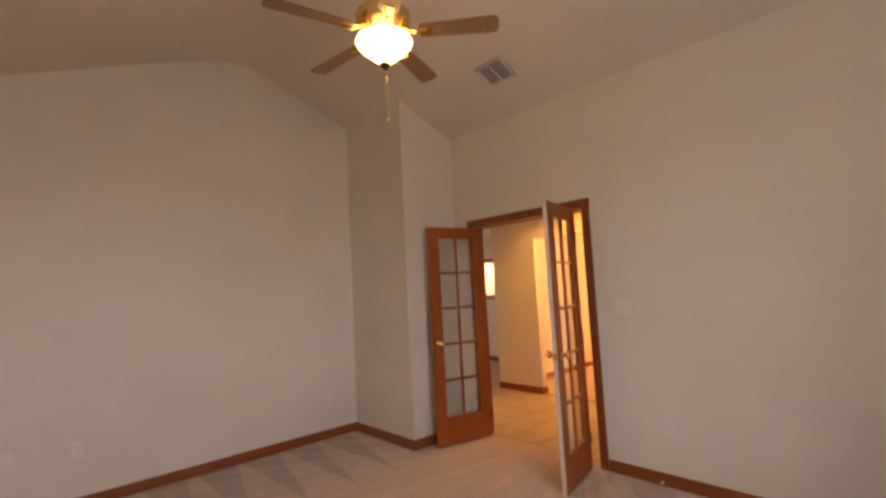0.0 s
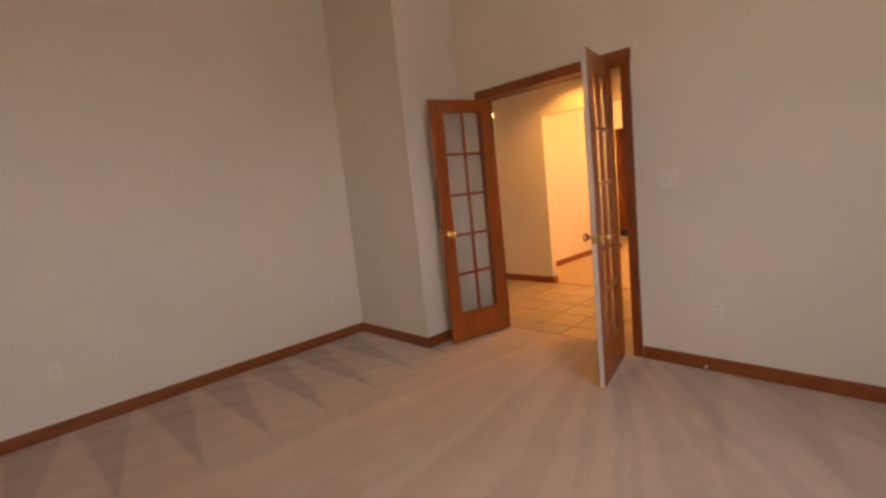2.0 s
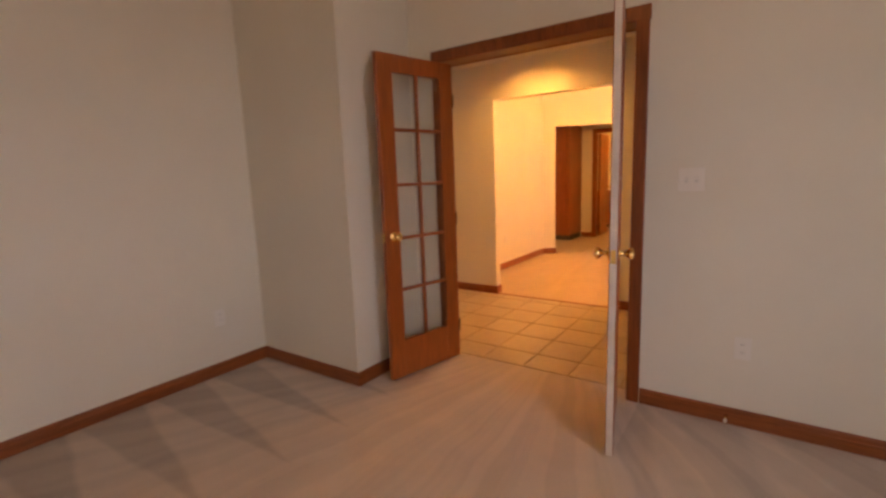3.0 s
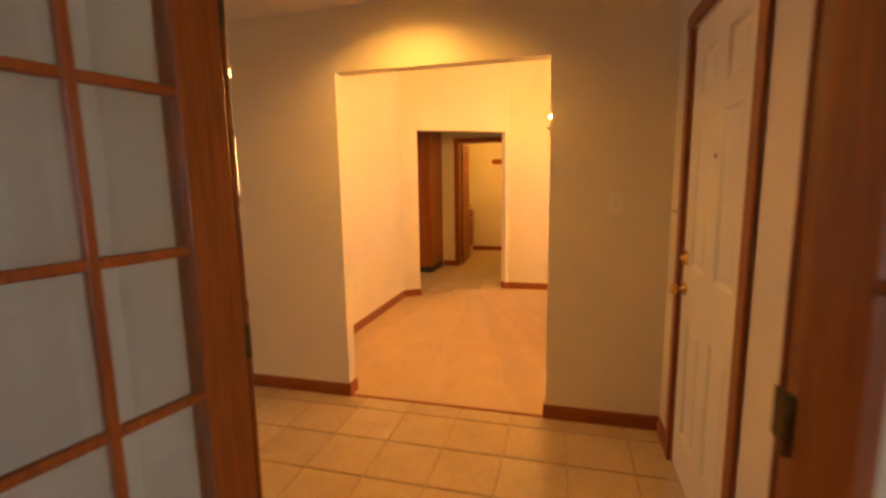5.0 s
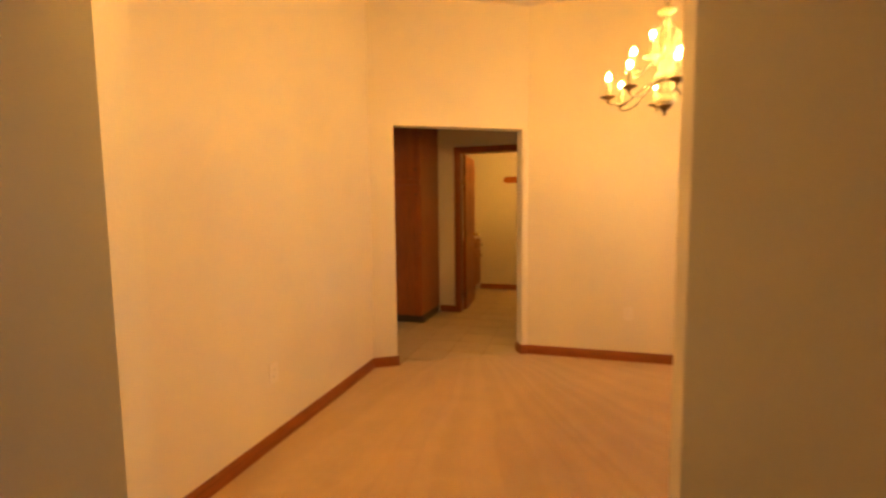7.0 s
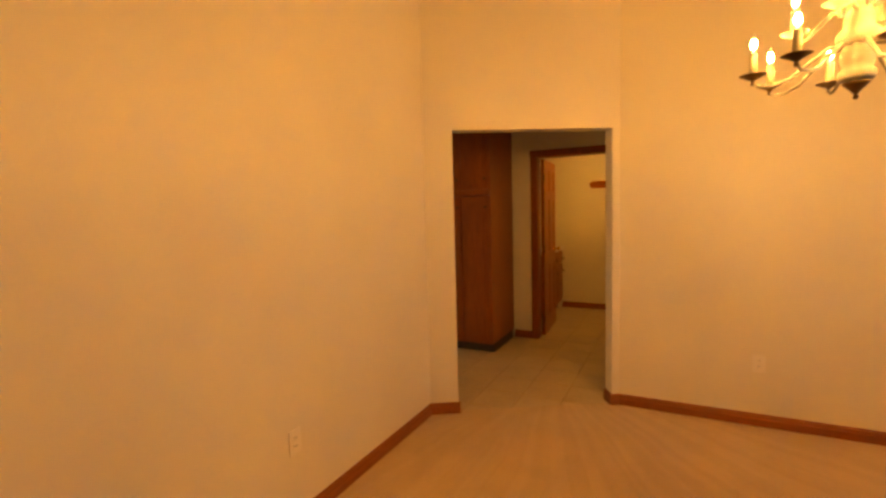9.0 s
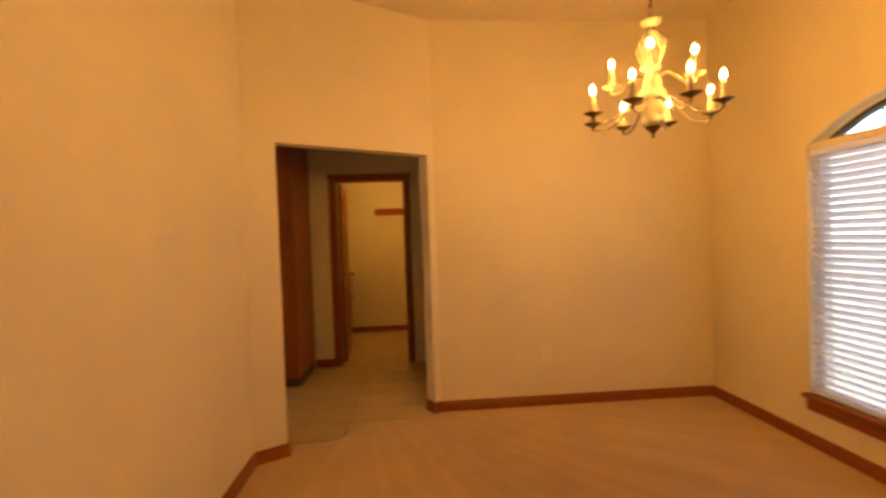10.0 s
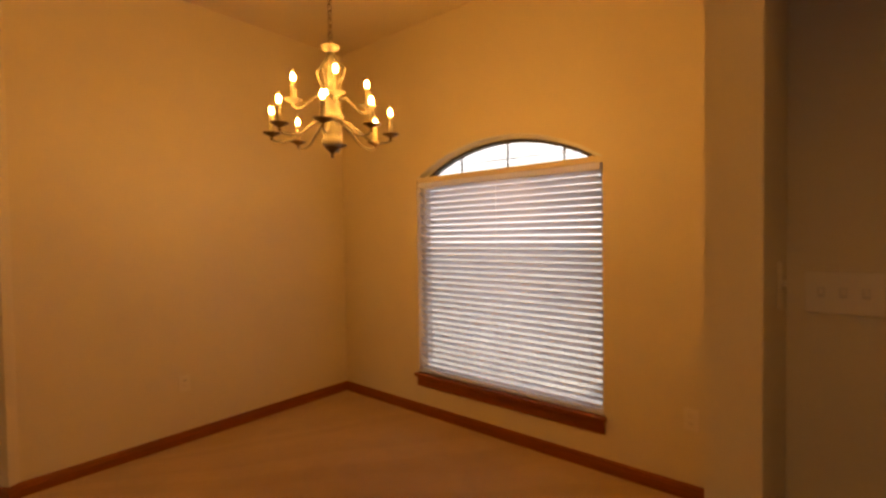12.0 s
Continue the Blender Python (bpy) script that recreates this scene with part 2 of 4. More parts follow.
def prism(bm, outline, thick, m=None):
    """A flat outline of (x, y) pairs given thickness along z."""
    m = m or Matrix()
    low = [bm.verts.new(m @ Vector((x, y, 0))) for x, y in outline]
    high = [bm.verts.new(m @ Vector((x, y, thick))) for x, y in outline]
    bm.faces.new(low[::-1])
    bm.faces.new(high)
    n = len(outline)
    for i in range(n):
        bm.faces.new((low[i], low[(i + 1) % n], high[(i + 1) % n], high[i]))
    return bm


def mesh_of(name, bm, mat):
    bmesh.ops.recalc_face_normals(bm, faces=bm.faces[:])
    data = bpy.data.meshes.new(name)
    bm.to_mesh(data)
    bm.free()
    data.materials.append(mat)
    return data


def part(name, bm, mat, parent, label=""):
    ob = new(name, mesh_of(name, bm, mat))
    ob.parent = parent
    return tagged(ob, label) if label else ob


def thing(name, m, label, category, group=""):
    ob = new(name)
    ob.empty_display_size = 0.1
    ob.matrix_world = m
    return tagged(ob, label, category, group)


def structure(name, bm, mat, label, category):
    return tagged(new(name, mesh_of(name, bm, mat)), label, category, kind="structure")


def solid(bm, xs, ys, zs, empty):
    """Fills the grid of cells but for those whose middle lies in one of the empty boxes, with outer faces alone."""
    def full(i, j, k):
        if not (0 <= i < len(xs) - 1 and 0 <= j < len(ys) - 1 and 0 <= k < len(zs) - 1):
            return False
        c = ((xs[i] + xs[i + 1]) / 2, (ys[j] + ys[j + 1]) / 2, (zs[k] + zs[k + 1]) / 2)
        return not any(all(e[2 * a] < c[a] < e[2 * a + 1] for a in range(3)) for e in empty)
    verts = {}

    def v(i, j, k):
        if (i, j, k) not in verts:
            verts[i, j, k] = bm.verts.new((xs[i], ys[j], zs[k]))
        return verts[i, j, k]
    for i in range(len(xs) - 1):
        for j in range(len(ys) - 1):
            for k in range(len(zs) - 1):
                if not full(i, j, k):
                    continue
                for d, q in (((-1, 0, 0), ((0, 0, 0), (0, 0, 1), (0, 1, 1), (0, 1, 0))), ((1, 0, 0), ((1, 0, 0), (1, 1, 0), (1, 1, 1), (1, 0, 1))),
                             ((0, -1, 0), ((0, 0, 0), (1, 0, 0), (1, 0, 1), (0, 0, 1))), ((0, 1, 0), ((0, 1, 0), (0, 1, 1), (1, 1, 1), (1, 1, 0))),
                             ((0, 0, -1), ((0, 0, 0), (0, 1, 0), (1, 1, 0), (1, 0, 0))), ((0, 0, 1), ((0, 0, 1), (1, 0, 1), (1, 1, 1), (0, 1, 1)))):
                    if not full(i + d[0], j + d[1], k + d[2]):
                        bm.faces.new([v(i + a, j + b, k + c) for a, b, c in q])
    return bm


def wall(name, x0, x1, y0, y1, z0, z1, label, holes=()):
    """A wall block with through openings: holes as (a0, a1, z0, z1) along its longer side."""
    bm = bmesh.new()
    longx = x1 - x0 > y1 - y0
    xs, ys, zs, empty = [x0, x1], [y0, y1], [z0, z1], []
    for a0, a1, b0, b1 in holes:
        (xs if longx else ys).extend((a0, a1))
        zs.extend((b0, b1))
        empty.append((a0, a1, y0 - 1, y1 + 1, b0, b1) if longx else (x0 - 1, x1 + 1, a0, a1, b0, b1))
    solid(bm, *[sorted(set(q)) for q in (xs, ys, zs)], empty)
    return structure(name, bm, PAINT, label, "wall")


def slab(name, x0, x1, y0, y1, z0, z1, mat, label, category):
    return structure(name, box(bmesh.new(), x0, x1, y0, y1, z0, z1), mat, label, category)


def baseboard(p, q, side, high=0.086, deep=0.014):
    """A run of base moulding from p to q on the floor, standing out to the left (1) or right (-1) of the way."""
    p, q = Vector((*p, 0)), Vector((*q, 0))
    d = (q - p).normalized()
    n = Vector((-d.y, d.x, 0)) * side
    outline = [(0, 0), (deep, 0), (deep, high * 0.62), (deep * 0.8, high * 0.68), (deep * 0.8, high * 0.86), (deep * 0.35, high), (0, high)]
    bm = bmesh.new()
    ends = [[bm.verts.new(e + n * a + Vector((0, 0, z))) for a, z in outline] for e in (p, q)]
    for i in range(len(outline)):
        j = (i + 1) % len(outline)
        bm.faces.new((ends[0][i], ends[0][j], ends[1][j], ends[1][i]))
    bm.faces.new(ends[0][::-1])
    bm.faces.new(ends[1])
    return structure("baseboard", bm, BASE, "reddish-brown stained oak baseboard along the wall", "baseboard")


# ---- plan (metres; the bedroom side of the door wall is y = 0) ----
WX, EX, SY = -1.235, 4.2, -3.72            # bedroom west, east, south
CHX, CHY = -0.255, -0.667                  # corner chase
DT = 0.14                                  # door wall thickness
OX0, OX1, OZ = -0.015, 1.235, 2.055           # double door opening
FY, FY2 = 1.778, 1.872                      # wall between foyer and dining room
PX0, PX1, PZ = -0.560, 0.718, 2.072        # opening in it
PIER = -1.30                               # its free end
FDX = 1.345                                # front door wall
FC = 2.44                                  # foyer ceiling
DX0, DX1, DY, DC = -1.10, 2.357, 5.098, 3.06   # dining room
KA, KB, KZ = (-0.926, 4.495), (0.058, 5.070), 2.022   # opening of the slanting wall

# ---- bedroom shell ----
wall("wall_west", WX - 0.14, WX, SY - 0.14, DT, 0, 4.0, "cream painted wall below the vaulted ceiling")
wall("wall_south", WX, EX, SY - 0.14, SY, 0, 4.0, "plain cream wall of the bedroom")
wall("wall_east", EX, EX + 0.14, SY - 0.14, DT, 0, 4.0, "cream bedroom wall with a window opening", [(-3.40, -1.90, 0.75, 2.25)])
wall("wall_door", CHX, EX, 0, DT, 0, 4.0, "cream wall with the double door opening", [(OX0 - 0.02, OX1 + 0.02, -1, OZ + 0.02)])
wall("wall_chase", WX, CHX, CHY, DT, 0, 4.0, "boxed-out cream chase in the room's corner")


def vault():
    n, pts = 48, []
    for i in range(n + 1):
        y = SY + (0 - SY) * i / n
        a = abs(y + 1.86)
        pts.append((y, 3.81 - 0.415 * math.sqrt(a * a + 0.055)))
    bm = bmesh.new()
    rows = []
    for x in (WX, EX):
        rows.append(([bm.verts.new((x, y, z)) for y, z in pts], [bm.verts.new((x, y, z + 0.12)) for y, z in pts]))
    for i in range(n):
        for lay in (0, 1):
            f = bm.faces.new((rows[0][lay][i], rows[0][lay][i + 1], rows[1][lay][i + 1], rows[1][lay][i]))
            f.smooth = True
    return structure("ceiling", bm, CEIL, "vaulted ceiling with a softly rounded ridge", "ceiling")


vault()
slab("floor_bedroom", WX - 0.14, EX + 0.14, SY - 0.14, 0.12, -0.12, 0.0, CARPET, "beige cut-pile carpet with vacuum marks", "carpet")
slab("roof", WX - 0.2, EX + 0.2, SY - 0.2, DT + 0.02, 4.0, 4.1, CEIL, "plain roof deck over the vault", "roof")

baseboard((WX, SY), (WX, CHY), -1)
baseboard((WX, CHY), (CHX + 0.014, CHY), -1)
baseboard((CHX, CHY), (CHX, 0), -1)
baseboard((CHX, 0), (OX0 - 0.04, 0), -1)
baseboard((OX1 + 0.065, 0), (EX, 0), -1)
baseboard((EX, SY), (WX, SY), -1)
baseboard((EX, 0), (EX, SY), -1)


def bedroom_window():
    w = tagged(new("window_2"), "white vinyl window in the bedroom wall", "window", kind="structure")
    bm = bmesh.new()
    x0, x1 = EX + 0.05, EX + 0.10
    for y0, y1, z0, z1 in ((-3.40, -3.35, 0.75, 2.25), (-1.95, -1.90, 0.75, 2.25), (-3.35, -1.95, 0.75, 0.80), (-3.35, -1.95, 2.20, 2.25), (-2.67, -2.63, 0.80, 2.20)):
        box(bm, x0, x1, y0, y1, z0, z1, 0.004)
    part("window_frame", bm, VINYL, w)


bedroom_window()


# ---- double doors ----
def casing(y, sign, name):
    bm = bmesh.new()
    y0, y1 = sorted((y, y + sign * 0.018))
    box(bm, OX0 - 0.04, OX0 + 0.006, y0, y1, 0, OZ, 0.005)
    box(bm, OX1 - 0.006, OX1 + 0.06, y0, y1, 0, OZ, 0.005)
    box(bm, OX0 - 0.044, OX1 + 0.066, y0 - 0.002, y1 + 0.002, OZ - 0.006, OZ + 0.068, 0.005)
    structure(name, bm, TRIM, "reddish-brown stained oak door casing", "trim")


casing(0, -1, "trim")
casing(DT, 1, "trim")
jb = bmesh.new()
box(jb, OX0 - 0.02, OX0, 0, DT, 0, OZ, 0.002)
box(jb, OX1, OX1 + 0.02, 0, DT, 0, OZ, 0.002)
box(jb, OX0 - 0.02, OX1 + 0.02, 0, DT, OZ, OZ + 0.02, 0.002)
structure("trim", jb, TRIM, "stained oak door jamb lining the opening", "trim")


def knob(parent, m, mat=BRASS):
    """A turned door knob on a rosette, axis along local z."""
    bm = bmesh.new()
    lathe(bm, [(0.030, 0.0), (0.031, 0.004), (0.024, 0.008), (0.011, 0.011), (0.010, 0.030), (0.018, 0.036), (0.026, 0.046), (0.027, 0.054), (0.022, 0.062), (0.008, 0.066)], m, 20)
    part("knob", bm, mat, parent, "polished brass knob")


def french_door(name, hinge, turn, flip, label, w, edge):
    """A ten-light leaf; local x runs from the hinge to the free edge, local y is its thickness."""
    h, th = 2.03, 0.035
    d = tagged(new(name), label, "door", "pair of french doors", "structure")
    d.matrix_world = pose(hinge[0], hinge[1], 0.014, 0, 0, turn)
    st, top, bot, mun = 0.112, 0.105, 0.245, 0.022
    for a, b in ((0, st), (w - st, w)):
        part("stile", box(bmesh.new(), a, b, -th / 2, th / 2, 0, h, 0.003), DOORWOOD, d)
    part("rail", box(bmesh.new(), st, w - st, -th / 2 + 0.001, th / 2 - 0.001, h - top, h, 0.002), DOORWOOD, d)
    part("rail", box(bmesh.new(), st, w - st, -th / 2 + 0.001, th / 2 - 0.001, 0, bot, 0.002), DOORWOOD, d)
    gx0, gx1, gz0, gz1 = st, w - st, bot, h - top
    mx = (gx0 + gx1) / 2
    part("muntin", box(bmesh.new(), mx - mun / 2, mx + mun / 2, -0.013, 0.013, gz0, gz1, 0.004), DOORWOOD, d)
    for k in range(1, 5):
        z = gz0 + (gz1 - gz0) * k / 5
        for a, b in ((gx0, mx - mun / 2), (mx + mun / 2, gx1)):
            part("muntin", box(bmesh.new(), a, b, -0.012, 0.012, z - mun / 2, z + mun / 2, 0.004), DOORWOOD, d)
    for k in range(5):
        z0, z1 = gz0 + (gz1 - gz0) * k / 5 + mun / 2, gz0 + (gz1 - gz0) * (k + 1) / 5 - mun / 2
        for a, b in ((gx0, mx - mun / 2), (mx + mun / 2, gx1)):
            p = part("pane", box(bmesh.new(), a, b, -0.002, 0.002, z0 - (mun / 2 if k == 0 else 0), z1 + (mun / 2 if k == 4 else 0)), GLASS, d)
            p.visible_shadow = False
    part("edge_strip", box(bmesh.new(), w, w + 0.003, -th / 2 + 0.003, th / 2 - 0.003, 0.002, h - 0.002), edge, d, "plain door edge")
    part("latch_plate", box(bmesh.new(), w + 0.003, w + 0.005, -0.011, 0.011, 0.90, 0.96), BRASS, d, "brass latch plate")
    knob(d, pose(w - 0.062, th / 2, 0.935, -90))
    knob(d, pose(w - 0.062, -th / 2, 0.935, 90))
    for z in (0.22, 1.0, 1.80):
        hb = bmesh.new()
        tube(hb, [(-0.012, flip * 0.018, z - 0.05), (-0.012, flip * 0.018, z + 0.05)], 0.009, 10)
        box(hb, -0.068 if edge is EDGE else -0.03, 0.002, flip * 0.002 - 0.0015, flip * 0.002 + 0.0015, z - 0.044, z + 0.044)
        part("hinge", hb, BRONZE, d, "dark bronze butt hinge")
    return d


french_door("door_1", (0.030, 0.070), -102.7, -1, "stained oak french door with ten glass panes, open", 0.605, DOORWOOD)
french_door("door_2", (1.176, -0.072), -77.6, -1, "stained oak french door, open, free edge coloured for window light", 0.563, EDGE)


# ---- wall plates ----
def plate(m, gangs=1, kind="switch", group=""):
    """A wall plate; local x across, local z up, standing out along local -y."""
    label = {"switch": "ivory plastic light switch plate on the wall", "outlet": "ivory plastic power outlet plate low on the wall"}[kind]
    t = thing("light_switch" if kind == "switch" else "power_outlet", m, label, "switch" if kind == "switch" else "outlet", group)
    w = 0.072 + 0.046 * (gangs - 1)
    part("cover_plate", box(bmesh.new(), -w / 2, w / 2, -0.006, 0.0, -0.058, 0.058, 0.0025), PLASTIC, t)
    for g in range(gangs):
        x = (g - (gangs - 1) / 2) * 0.046
        if kind == "switch":
            part("toggle_slot", box(bmesh.new(), x - 0.008, x + 0.008, -0.0068, -0.006, -0.014, 0.014), VENT, t)
            part("toggle", box(bmesh.new(), x - 0.005, x + 0.005, -0.016, -0.006, -0.004, 0.012, 0.002), PLASTIC, t)
        else:
            for z in (-0.02, 0.02):
                s = part("socket", box(bmesh.new(), x - 0.016, x + 0.016, -0.0085, -0.006, z - 0.014, z + 0.014, 0.001), PLASTIC, t)
                for dx in (-0.006, 0.006):
                    part("slot", box(bmesh.new(), x + dx - 0.001, x + dx + 0.001, -0.0092, -0.0085, z - 0.005, z + 0.006), SLOT, s)
    return t


plate(pose(1.51, 0, 1.25), 2)
plate(pose(1.772, 0, 0.41), 1, "outlet")
plate(pose(WX, -3.02, 0.42, 0, 0, 90), 1, "outlet")
plate(pose(WX, -1.0, 0.40, 0, 0, 90), 1, "outlet")
plate(pose(WX, -3.40, 0.45, 0, 0, 90), 1, "outlet")
plate(pose(1.07, FY, 1.28), 1)
plate(pose(FDX, 1.655, 1.24, 0, 0, -90), 3)
plate(pose(0.96, DY, 0.42), 1, "outlet")
plate(pose(DX1, 2.23, 0.43, 0, 0, -90), 1, "outlet")
plate(pose(DX0, 3.08, 0.42, 0, 0, 90), 1, "outlet")

stop = thing("door_stop", pose(1.72, -0.014, 0.045), "brass spring door stop on the baseboard", "door stop")
part("spring", tube(bmesh.new(), [(0, 0, 0), (0, -0.055, 0)], 0.006, 8), BRASS, stop)
part("tip", tube(bmesh.new(), [(0, -0.055, 0), (0, -0.07, 0)], 0.008, 8), PLASTIC, stop)


# ---- ceiling fan ----
def ceiling_fan():
    f = thing("ceiling_fan", pose(1.145, -1.86, 2.715), "ceiling fan with five walnut blades and a lit glass bowl", "ceiling fan")
    part("bowl", lathe(bmesh.new(), [(0.016, 0.020), (0.042, 0.034), (0.074, 0.060), (0.112, 0.092), (0.148, 0.125), (0.160, 0.148), (0.152, 0.166), (0.118, 0.180)], None, 36), BOWL, f, "glowing alabaster glass bowl")
    part("finial", lathe(bmesh.new(), [(0.006, -0.012), (0.014, -0.004), (0.026, 0.006), (0.032, 0.018), (0.022, 0.030)], None, 20), BRONZE, f, "dark bronze finial")
    part("motor_housing", lathe(bmesh.new(), [(0.06, 0.187), (0.085, 0.20), (0.09, 0.225), (0.135, 0.24), (0.155, 0.27), (0.155, 0.31), (0.125, 0.345), (0.06, 0.365), (0.03, 0.38)], None, 36), BRASS, f, "antique brass motor housing")
    part("downrod", tube(bmesh.new(), [(0, 0, 0.36), (0, 0, 0.93)], 0.013, 12), BRASS, f)
    part("canopy", lathe(bmesh.new(), [(0.02, 0.88), (0.06, 0.90), (0.075, 0.95), (0.075, 1.0)], None, 24), BRASS, f)
    part("pull_chain", tube(bmesh.new(), [(0.012, 0.0, 0.0), (0.012, 0.0, -0.29)], 0.0016, 6), BRASS, f)
    part("pull_knob", lathe(bmesh.new(), [(0.002, -0.32), (0.006, -0.31), (0.004, -0.29)], pose(0.012, 0, 0), 10), BRASS, f)
    outline = []
    for i in range(13):
        a = -math.pi / 2 + math.pi * i / 12
        outline.append((0.61 + 0.045 * math.copysign(abs(math.cos(a)) ** 0.6, 1), 0.064 * math.copysign(abs(math.sin(a)) ** 0.6, math.sin(a))))
    outline += [(0.22, 0.050), (0.20, 0.036), (0.20, -0.036), (0.22, -0.050)]
    for k in range(5):
        m = pose(0, 0, 0.205, 0, 0, 331 + 72 * k)
        blade = part("blade", prism(bmesh.new(), outline, 0.007, m @ pose(0, 0, -0.006, -11)), BLADE, f)
        arm = bmesh.new()
        tube(arm, [m @ Vector(p) for p in ((0.10, 0, 0.03), (0.15, 0, 0.004), (0.19, 0.02, -0.012), (0.25, 0.022, -0.012))], [0.012, 0.010, 0.008, 0.006], 8)
        tube(arm, [m @ Vector(p) for p in ((0.15, 0, 0.004), (0.19, -0.02, -0.014), (0.25, -0.022, -0.016))], [0.010, 0.008, 0.006], 8)
        box(arm, 0.20, 0.27, -0.028, 0.028, -0.014, -0.009, 0.002, m @ pose(0, 0, 0, -11))
        part("blade_iron", arm, BRASS, blade, "brass blade bracket")


ceiling_fan()


def vent():
    slope = -math.degrees(math.atan(0.405))
    v = thing("ceiling_vent", pose(0.83, -0.50, 3.212, slope, 0, 0), "white louvred air vent in the sloping ceiling", "vent")
    v.scale = (0.8, 0.8, 1.0)
    fr = bmesh.new()
    for a in ((-0.17, 0.17, -0.15, -0.125), (-0.17, 0.17, 0.125, 0.15), (-0.17, -0.145, -0.125, 0.125), (0.145, 0.17, -0.125, 0.125), (-0.006, 0.006, -0.125, 0.125)):
        box(fr, *a, -0.012, 0.004, 0.002)
    part("frame", fr, VENT, v)
    part("backing", box(bmesh.new(), -0.145, 0.145, -0.125, 0.125, 0.004, 0.006), DUCT, v)
    for k in range(9):
        y = -0.112 + 0.028 * k
        part("slat", box(bmesh.new(), -0.145, 0.145, -0.012, 0.012, -0.001, 0.001, 0, pose(0, y, -0.003, 32)), VENT, v)


vent()

# ---- foyer and living room shell ----
wall("wall_dining", PIER, FDX + 0.14, FY, FY2, 0, DC + 0.1, "cream wall with a wide cased opening to the dining room", [(PX0, PX1, -1, PZ)])
wall("wall_entry", FDX, FDX + 0.14, DT, FY, 0, DC + 0.1, "cream entry wall with the front door", [(0.716, 1.486, -1, 2.06)])
wall("wall_living_south", -6.4, CHX, DT, DT + 0.12, 0, 2.6, "plain cream wall of the living room")
wall("wall_living_west", -6.4, -6.26, DT + 0.12, 3.56, 0, 2.6, "cream living room wall with a window", [(0.7, 2.5, 0.6, 2.2)])
wall("wall_pass", -6.4, PIER, 3.56, 3.70, 0, 2.6, "cream wall with a wood-framed pass-through", [(-3.36, -2.40, 1.27, 1.94)])
wall("wall_dining_west", PIER, DX0, FY2, 4.52, 0, DC + 0.1, "cream wall between dining and living room")
CANX, CANY = -0.037, 1.335                  # recessed light
cf = solid(bmesh.new(), [-6.4, CANX - 0.1, CANX + 0.1, FDX + 0.14], [DT, CANY - 0.1, CANY + 0.1, FY], [FC, FC + 0.12], [(CANX - 0.1, CANX + 0.1, CANY - 0.1, CANY + 0.1, 0, 9)])
structure("ceiling_foyer", cf, CEIL, "flat cream ceiling of the foyer with a recessed light", "ceiling")
slab("ceiling_living", -6.4, PIER, FY, 3.56, FC, FC + 0.12, CEIL, "flat cream ceiling of the living room", "ceiling")
slab("floor_foyer", -1.32, FDX + 0.14, 0.12, FY + 0.02, -0.12, -0.004, GROUT, "tiled foyer floor with brown grout", "floor")
slab("floor_living", -6.4, -1.32, 0.12, 3.6, -0.12, 0.002, CARPET2, "beige carpet of the living room", "carpet")
slab("floor_living_edge", -1.32, PIER + 0.01, FY + 0.02, 3.6, -0.12, 0.002, CARPET2, "beige carpet beside the dining wall", "carpet")
baseboard((PIER, FY), (PX0 + 0.014, FY), -1)
baseboard((PX0, FY), (PX0, FY2), -1)
baseboard((PIER, FY2 + 1.6), (PIER, FY), -1)
baseboard((PX1 - 0.014, FY), (FDX, FY), -1)
baseboard((PX1, FY2), (PX1, FY), -1)
baseboard((FDX, FY), (FDX, 1.550), -1)
baseboard((FDX, 0.646), (FDX, DT), -1)
baseboard((-6.26, 3.56), (PIER, 3.56), -1)
strip = bmesh.new()
box(strip, PX0 + 0.014, PX1 - 0.014, FY - 0.004, FY + 0.022, -0.01, 0.006, 0.003)
structure("trim", strip, BASE, "thin brown threshold strip between tile and carpet", "trim")


def flush_light(m, mat, radius, label):
    t = thing("ceiling_light", m, label, "ceiling light")
    part("base_ring", lathe(bmesh.new(), [(radius * 1.04, 0.0), (radius * 1.06, -0.012), (radius * 1.0, -0.024)], None, 28), BRASS, t, "brass ring")
    part("dome", lathe(bmesh.new(), [(radius * 0.98, -0.022), (radius * 0.92, -0.05), (radius * 0.7, -0.078), (radius * 0.35, -0.094), (0.004, -0.098)], None, 28), mat, t, "glowing glass dome")


def can_light(m):
    """A reflector bulb in a white recessed can behind a trim ring."""
    t = thing("recessed_light", m, "round recessed ceiling light glowing warm in the foyer", "ceiling light")
    part("trim_ring", lathe(bmesh.new(), [(0.096, 0.0), (0.096, -0.006), (0.108, -0.010), (0.140, -0.006), (0.148, -0.0005)], None, 36, False, False), VENT, t, "white trim ring")
    part("can", lathe(bmesh.new(), [(0.096, -0.004), (0.095, 0.04), (0.093, 0.118), (0.004, 0.119)], None, 36, False), DUCT, t, "grey ribbed baffle")
    part("bulb", lathe(bmesh.new(), [(0.030, 0.085), (0.048, 0.070), (0.064, 0.055), (0.066, 0.047), (0.050, 0.041), (0.004, 0.038)], None, 28), DOME, t, "lit reflector bulb")


can_light(pose(CANX, CANY, FC))
flush_light(pose(-2.065, 2.78, FC), DOME4, 0.065, "small round ceiling light glowing in the living room")
# unseen lamp, added to brighten the kitchen wall beyond the pass-through
flush_light(pose(-5.3, 5.6, FC), DOME3, 0.16, "unseen round flush light added to brighten the kitchen")


